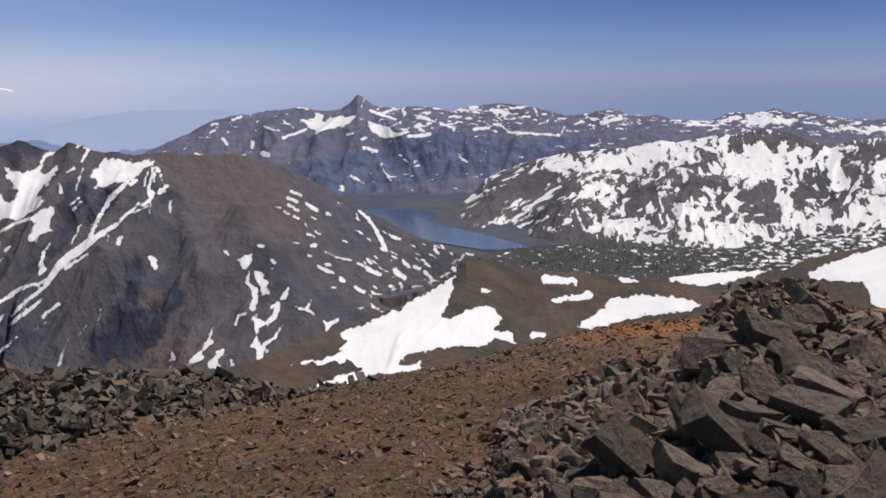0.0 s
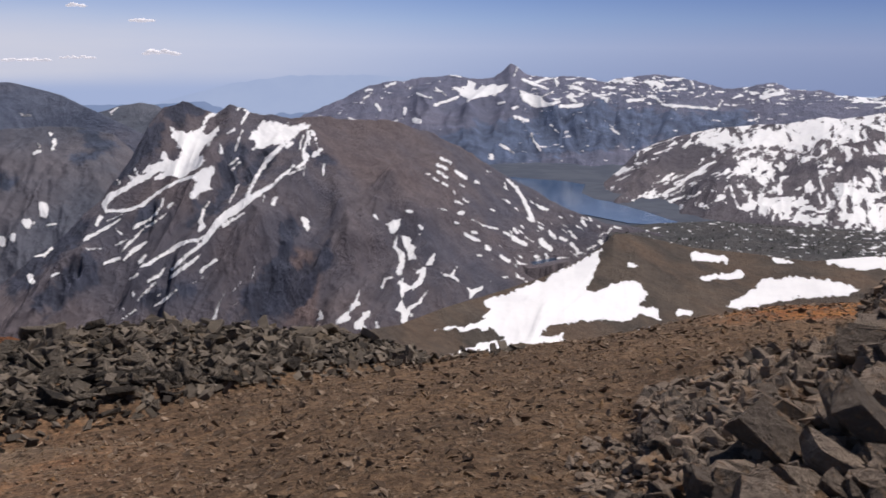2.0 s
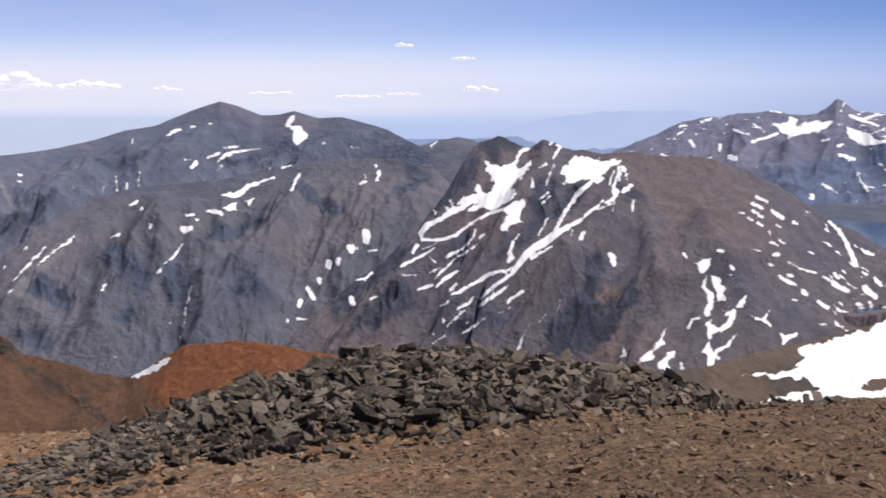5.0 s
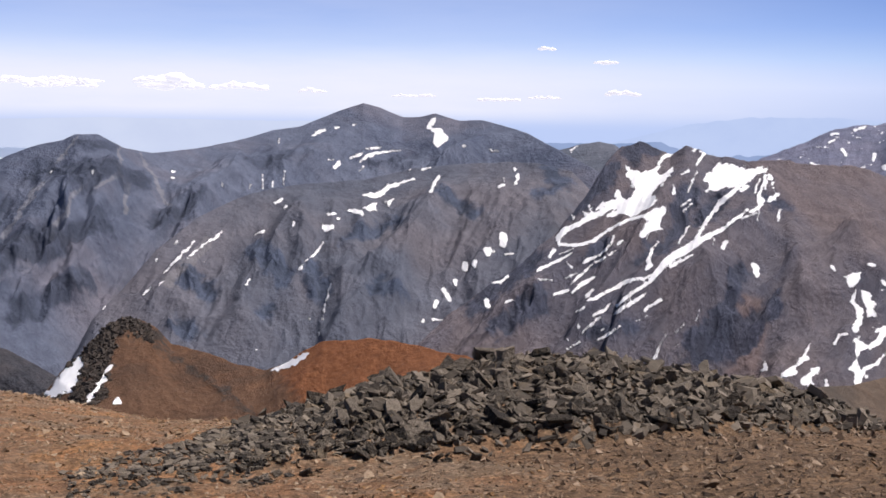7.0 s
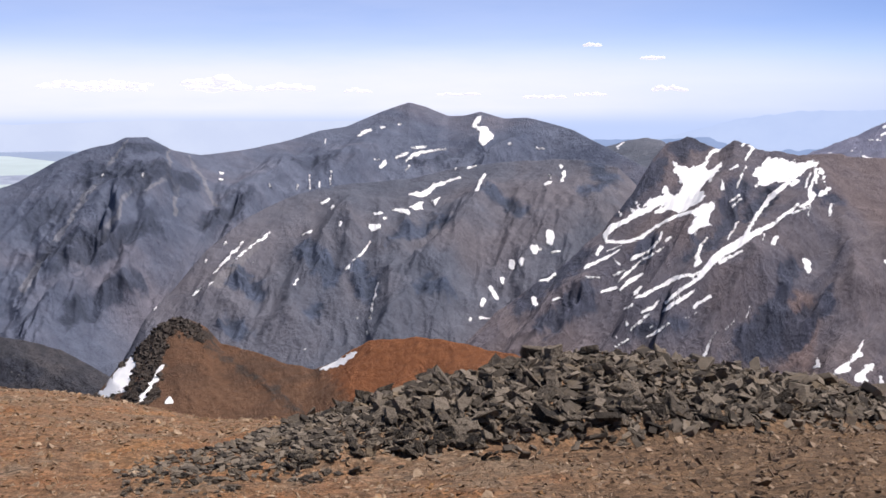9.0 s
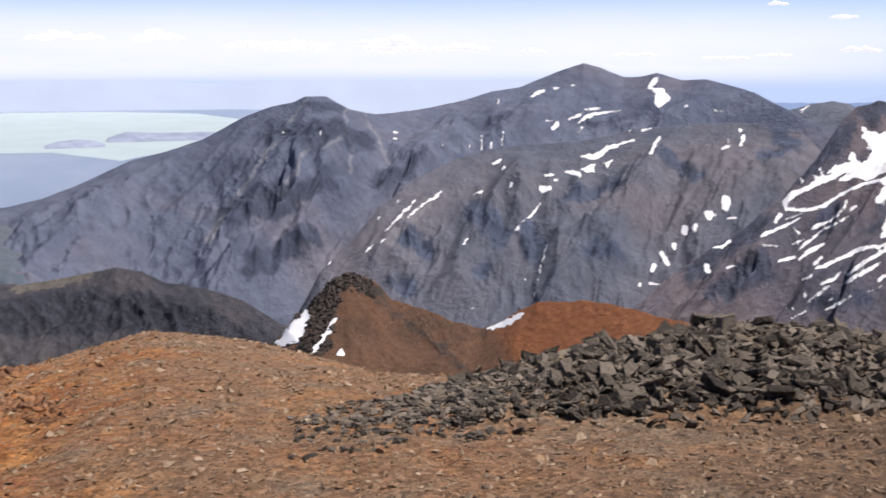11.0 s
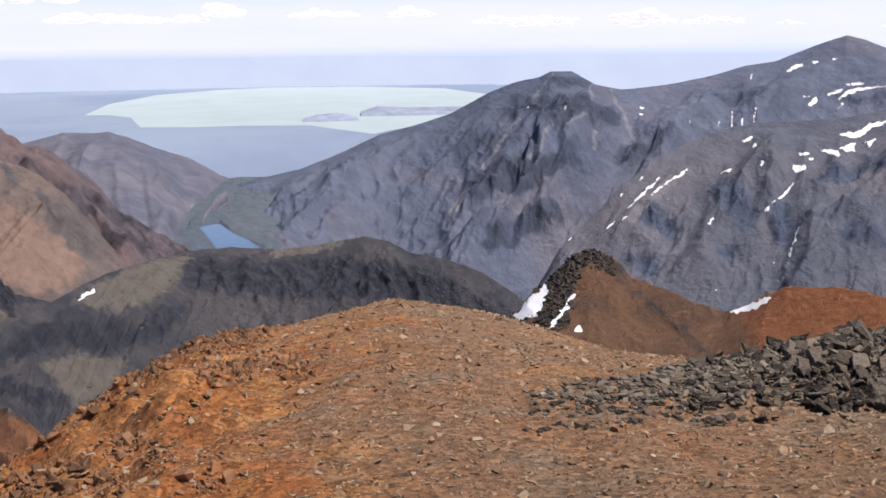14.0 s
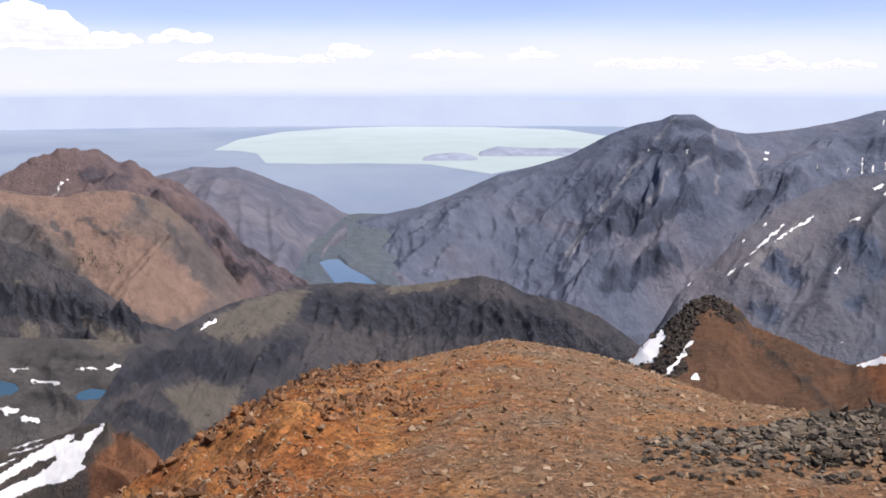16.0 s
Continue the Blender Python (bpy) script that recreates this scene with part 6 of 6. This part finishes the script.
CHIPS = [shard(300 + i, 1.0, 0.55 + 0.4 * (i % 4) / 3, 0.26 + 0.24 * (i % 3) / 2, 6) for i in range(16)]


def roughened(shape, seed):
    """A block with its faces broken up once more."""
    bm = bmesh.new()
    corners = [bm.verts.new(v) for v in shape[0]]
    for f in shape[1]:
        bm.faces.new([corners[i] for i in f])
    bmesh.ops.subdivide_edges(bm, edges=bm.edges[:], cuts=3, use_grid_fill=True)
    bmesh.ops.triangulate(bm, faces=bm.faces[:])
    for v in bm.verts:
        v.co *= 1 + 0.09 * noise.fractal(v.co * 2.2 + Vector((seed, 0, 0)), 1.0, 2.0, 2) + 0.05 * abs(noise.noise(v.co * 7 + Vector((0, seed, 0))))
    bm.verts.index_update()
    made = np.array([v.co[:] for v in bm.verts]), np.array([[v.index for v in f.verts] for f in bm.faces])
    bm.free()
    return made


LUMPS = [shard(400 + i, 1.0, 0.6 + 0.3 * (i % 3) / 2, 0.45 + 0.3 * (i % 4) / 3, 13) for i in range(16)]
SPLINTERS = [shard(500 + i, 1.0, 0.4 + 0.3 * (i % 4) / 3, 0.22 + 0.35 * (i % 5) / 4, 14) if i % 3 else block(500 + i, 1.0, 0.5 + 0.3 * (i % 4) / 3, 0.3 + 0.3 * (i % 5) / 4) for i in range(24)]
ROUGH_BLOCKS = [roughened(b, i) for i, b in enumerate(SPLINTERS)]


def turned(pick, tip):
    """Random turning matrices; tip: how far the stones lean, in degrees."""
    return Euler((radians(pick.gauss(0, tip)), radians(pick.gauss(0, tip)), pick.uniform(0, 2 * math.pi))).to_matrix()


def joined(name, shapes, places, material, parent, label):
    """Many stones as one mesh."""
    verts, faces, count = [], [], 0
    for kind, size, spot, turn in places:
        v, f = shapes[kind]
        verts.append(v @ np.array(turn).T * size + spot)
        faces.append(f + count)
        count += len(v)
    ob = from_arrays(name, np.concatenate(verts), np.concatenate(faces), material, parent, label, flat=True)
    return tagged(ob, kind="stuff")


def separate(name, shapes, places, material, parent):
    """Each stone an object of its own, on shared meshes."""
    meshes = []
    for v, f in shapes:
        mesh = bpy.data.meshes.new(name)
        mesh.from_pydata(v.tolist(), [], f.tolist())
        mesh.materials.append(material)
        meshes.append(mesh)
    for kind, size, spot, turn in places:
        ob = new(name, meshes[kind])
        ob.parent = parent
        ob.matrix_local = Matrix.Translation(spot) @ turn.to_4x4() @ Matrix.Scale(size, 4)


def strewn(count, seed, low, high, reach, sizes, tip, lift, shapes, keep=None, power=1.0, face=0.0):
    """Places for stones on the ground between two turns; reach gives the nearest and farthest distance at a turn."""
    dice, pick = np.random.default_rng(seed), random.Random(seed)
    turn = dice.uniform(low, high, count * 6)
    near, far = reach(turn)
    r = near + (far - near) * dice.random(turn.size) ** power
    if keep:
        kept = dice.random(turn.size) < keep(turn, r)
        turn, r = turn[kept], r[kept]
    turn, r = turn[:count], r[:count]
    x, y = plan(turn, r)
    size = sizes(dice.random(turn.size), turn, r)
    z = ground_height(turn, r) + size * lift * dice.uniform(0.2, 1.0, turn.size)
    spots = np.stack([x, y, z], 1)
    return [(pick.randrange(len(shapes)), float(s), spot, Euler((radians(face), 0, radians(a))).to_matrix() @ turned(pick, tip)) for s, spot, a in zip(size, spots, turn)]


def split(places, count):
    """The nearest and largest stones, and the rest."""
    order = sorted(places, key=lambda p: float(np.hypot(p[2][0], p[2][1])) - 18 * p[1])
    return order[:count], order[count:]


def pile_keep(turn, r):
    return np.clip(pile_height(turn, r) / 0.25 + 0.04, 0, 1) * (1 - 0.7 * smooth(37, 46, turn))


pile = tagged(new("rock_pile"), "long heap of dark grey broken slate slabs", "rock pile")
places = strewn(10500, 1, 3.5, 44.0, lambda t: (along(PILE_FOOT, t, 2) - 0.3, along(PILE_TOP, t, 2) + 1.2),
                lambda d, t, r: (0.045 + 0.125 * d ** 2.2 + 0.09 * (d > 0.985)) * (1 - 0.42 * smooth(35, 43, t)), 29, 0.4, SLABS, pile_keep, face=6)
places += strewn(2600, 21, 40.5, 52.0, lambda t: (along(PILE_FOOT, t, 2) - 0.5, along(PILE_TOP, t, 2) + 1.0),
                 lambda d, t, r: (0.035 + 0.075 * d ** 2.2) * (1 - 0.25 * smooth(44, 51, t)), 13, 0.3, SLABS, pile_keep, face=3)
first, rest = split(places, 300)
separate("slate_slab", SLABS, first, PILE_STONE, pile)
joined("slate_rubble", SLABS, rest, PILE_RUBBLE, pile, "dark grey broken slate rubble")


def crag_keep(turn, r):
    return np.clip(crag_height(turn, r) / 0.3, 0, 1)


crag = tagged(new("rock_outcrop"), "outcrop of large angular brown boulders", "rock outcrop")
places = strewn(4200, 2, -31.0, -3.0, lambda t: (along(CRAG_FOOT, t, 2) - 0.2, along(CRAG_TOP, t, 2) + 2.0),
                lambda d, t, r: 0.05 + 0.14 * d ** 2.2, 32, 0.2, SPLINTERS, crag_keep, face=8)
places += strewn(2200, 12, -12.0, 3.0, lambda t: (3.5 + 0 * t, 6.2 + 0 * t), lambda d, t, r: 0.03 + 0.1 * d ** 2.5, 25, 0.2, SPLINTERS, lambda t, r: smooth(2.5, -7, t))
first, rest = split(places, 170)
joined("rubble", SPLINTERS, rest, CRAG_RUBBLE, crag, "brown angular rubble")
separate("boulder", ROUGH_BLOCKS, first, CRAG_STONE, crag)


def leaning(places, seed):
    """Slabs that lie in one bed, dipping down to the right and towards the path."""
    pick = random.Random(seed)
    return [(kind, size, spot, Euler((radians(pick.gauss(22, 16)), radians(pick.gauss(18, 16)), math.atan2(-spot[0], spot[1]) + radians(pick.gauss(0, 22)))).to_matrix()) for kind, size, spot, _ in places]


BEDDED = [roughened(block(600 + i, 1.0, 0.55 + 0.3 * (i % 3) / 2, 0.2 + 0.18 * (i % 4) / 3, 0.3), i + 50) for i in range(20)]
slabs = strewn(150, 15, -31.0, -5.0, lambda t: (along(CRAG_FOOT, t, 2) + 0.1, along(CRAG_TOP, t, 2) - 1.2),
               lambda d, t, r: (0.16 + 0.3 * d ** 2.0) * (0.6 + 0.4 * smooth(-4, -12, t)), 10, 0.28, BEDDED, lambda t, r: np.clip(crag_height(t, r) / 0.25, 0, 1))
separate("rock_slab", BEDDED, leaning(slabs, 16), CRAG_STONE, crag)

CHIP_SIZE = lambda d, t, r: 0.86 * (0.018 + 0.034 * d ** 2.5 + 0.06 * d ** 30) * (0.6 + 0.065 * r)
places = strewn(46000, 3, -28.0, 47.0, lambda t: (3.6 + 0 * t, 26.0 + 0 * t), lambda d, t, r: 1.25 * CHIP_SIZE(d, t, r), 28, 0.12, CHIPS, lambda t, r: 1 - smooth(16, 38, t), 2.0)
first, rest = split(places, 150)
separate("stone", CHIPS, first, CHIP, ground)
joined("scree", CHIPS, rest, CHIP_RUBBLE, ground, "loose brown and grey stone chips")
places = strewn(74000, 5, 16.0, 90.0, lambda t: (3.6 + 0 * t, 32.0 + 0 * t), CHIP_SIZE, 20, 0.1, CHIPS, lambda t, r: smooth(16, 38, t), 1.5)
first, rest = split(places, 150)
separate("stone", CHIPS, first, CHIP, ground)
joined("rust_scree", CHIPS, rest, RUST_CHIP, ground, "loose tan and rust stone chips")

ROCKY = [[(80.26, -19.86, 0.67), (78.53, -19.32, 0.63), (75.33, -18.19, 0.60), (72.94, -16.98, 0.56), (71.26, -16.11, 0.52), (69.04, -15.88, 0.56), (66.21, -15.37, 0.30)], [(70.06, -18.00, 0.26), (67.98, -17.50, 0.45), (65.69, -17.33, 0.45), (64.36, -17.76, 0.19)], [(74.97, -20.95, 0.26), (73.49, -20.49, 0.30)],
         [(72.63, -21.46, 0.34), (71.51, -21.12, 0.22)], [(80.75, -21.82, 0.75), (78.23, -22.19, 0.84), (76.29, -22.10, 0.56), (74.54, -22.83, 0.56)], [(71.99, -23.28, 0.26), (68.95, -22.85, 0.26)]]


def rocky(turn, r):
    dip = np.degrees(np.arctan2(ground_height(turn, r) - EYE, r))
    w = 0.6 * fbm(turn * 0.6, r * 0.9, 3, 34)
    return np.clip(sum(smooth(-0.5, 0.35, distance_to(c, turn + w, dip + 0.6 * w)) for c in ROCKY), 0, 1) + 0.003


places = strewn(13000, 4, 58.0, 84.0, lambda t: (5.0 + 0 * t, 26.0 + 0 * t), lambda d, t, r: (0.018 + 0.055 * d ** 2.4 + 0.07 * d ** 22) * (0.7 + 0.04 * r), 40, 0.12, LUMPS, rocky)
joined("rust_rubble", LUMPS, places, RUST_RUBBLE, ground, "rust-brown rock fragments")

rocks_on("crag_rubble", "dark broken blocks on the crag", "dark_crag", lambda a, d, bare: (bare > 0.45) & (a > 47.3), 1300, 1.3, BLOCKS, 40,
         stone_rock("crag_stone", (0.065, 0.054, 0.047), (0.035, 0.03, 0.028), (0.095, 0.062, 0.042), True), 51)
rocks_on("cliff_rubble", "dark broken rock on the cliffs", "cliff_ridge", lambda a, d, bare: (a > 50) & (a < 76), 500, 2.2, BLOCKS, 25,
         stone_rock("cliff_stone", (0.12, 0.12, 0.13), (0.05, 0.052, 0.06), (0.14, 0.12, 0.1), True), 52)


def conifer(seed):
    """A far-off conifer: a trunk and three ragged whorls of boughs, 1 m high."""
    pick = random.Random(seed)
    verts, faces = [], []
    for low, high, wide in ((-0.05, 0.3, 0.03), (0.12, 0.6, 0.2), (0.35, 0.82, 0.15), (0.6, 1.0, 0.09)):
        ring = []
        for k in range(6):
            a, w = k * math.pi / 3 + pick.random() * 0.4, wide * pick.uniform(0.65, 1.2)
            ring.append(len(verts))
            verts.append((w * math.cos(a), w * math.sin(a), low + pick.uniform(-0.04, 0.04)))
        verts.append((pick.uniform(-0.02, 0.02), pick.uniform(-0.02, 0.02), high))
        faces += [(ring[k], ring[(k + 1) % 6], len(verts) - 1) for k in range(6)]
    return np.array(verts), np.array(faces)


CONIFERS = [conifer(i) for i in range(6)]
m, n, l, b = nodes_of("needles", 0.9)
p = n.new("ShaderNodeTexCoord").outputs["Object"]
l.new(mix(n, l, n.new("ShaderNodeNewGeometry").outputs["Random Per Island"], (0.035, 0.05, 0.035), (0.07, 0.09, 0.06)), b.inputs["Base Color"])
rocks_on("woods", "dark scattered conifers on the shelf", "forest_shelf", lambda a, d, bare: (a < 0) & (fbm(a * 0.9, d * 2.2, 3, 95) > -0.05) & (d > -9.6), 1500, 5.5, CONIFERS, 3, m, 61)
rocks_on("woods", "dark conifers on the canyon floor", "canyon_floor", lambda a, d, bare: (fbm(a * 0.9, d * 1.5, 3, 96) > 0.08) & (d > [(66.97, -9.08)][0][1]), 600, 4, CONIFERS, 3, m, 62)
rocks_on("woods", "dark low conifers scattered on the orange scree", "russet_ridge", lambda a, d, bare: (abs(a - [(81.65, -9.39)][0][0]) < 0.55) & (abs(d - [(81.65, -9.39)][0][1]) < 0.4) | (abs(a - [(79.86, -9.86)][0][0]) < 0.2) & (abs(d - [(79.86, -9.86)][0][1]) < 0.3), 60, 4, CONIFERS, 3, m, 63)
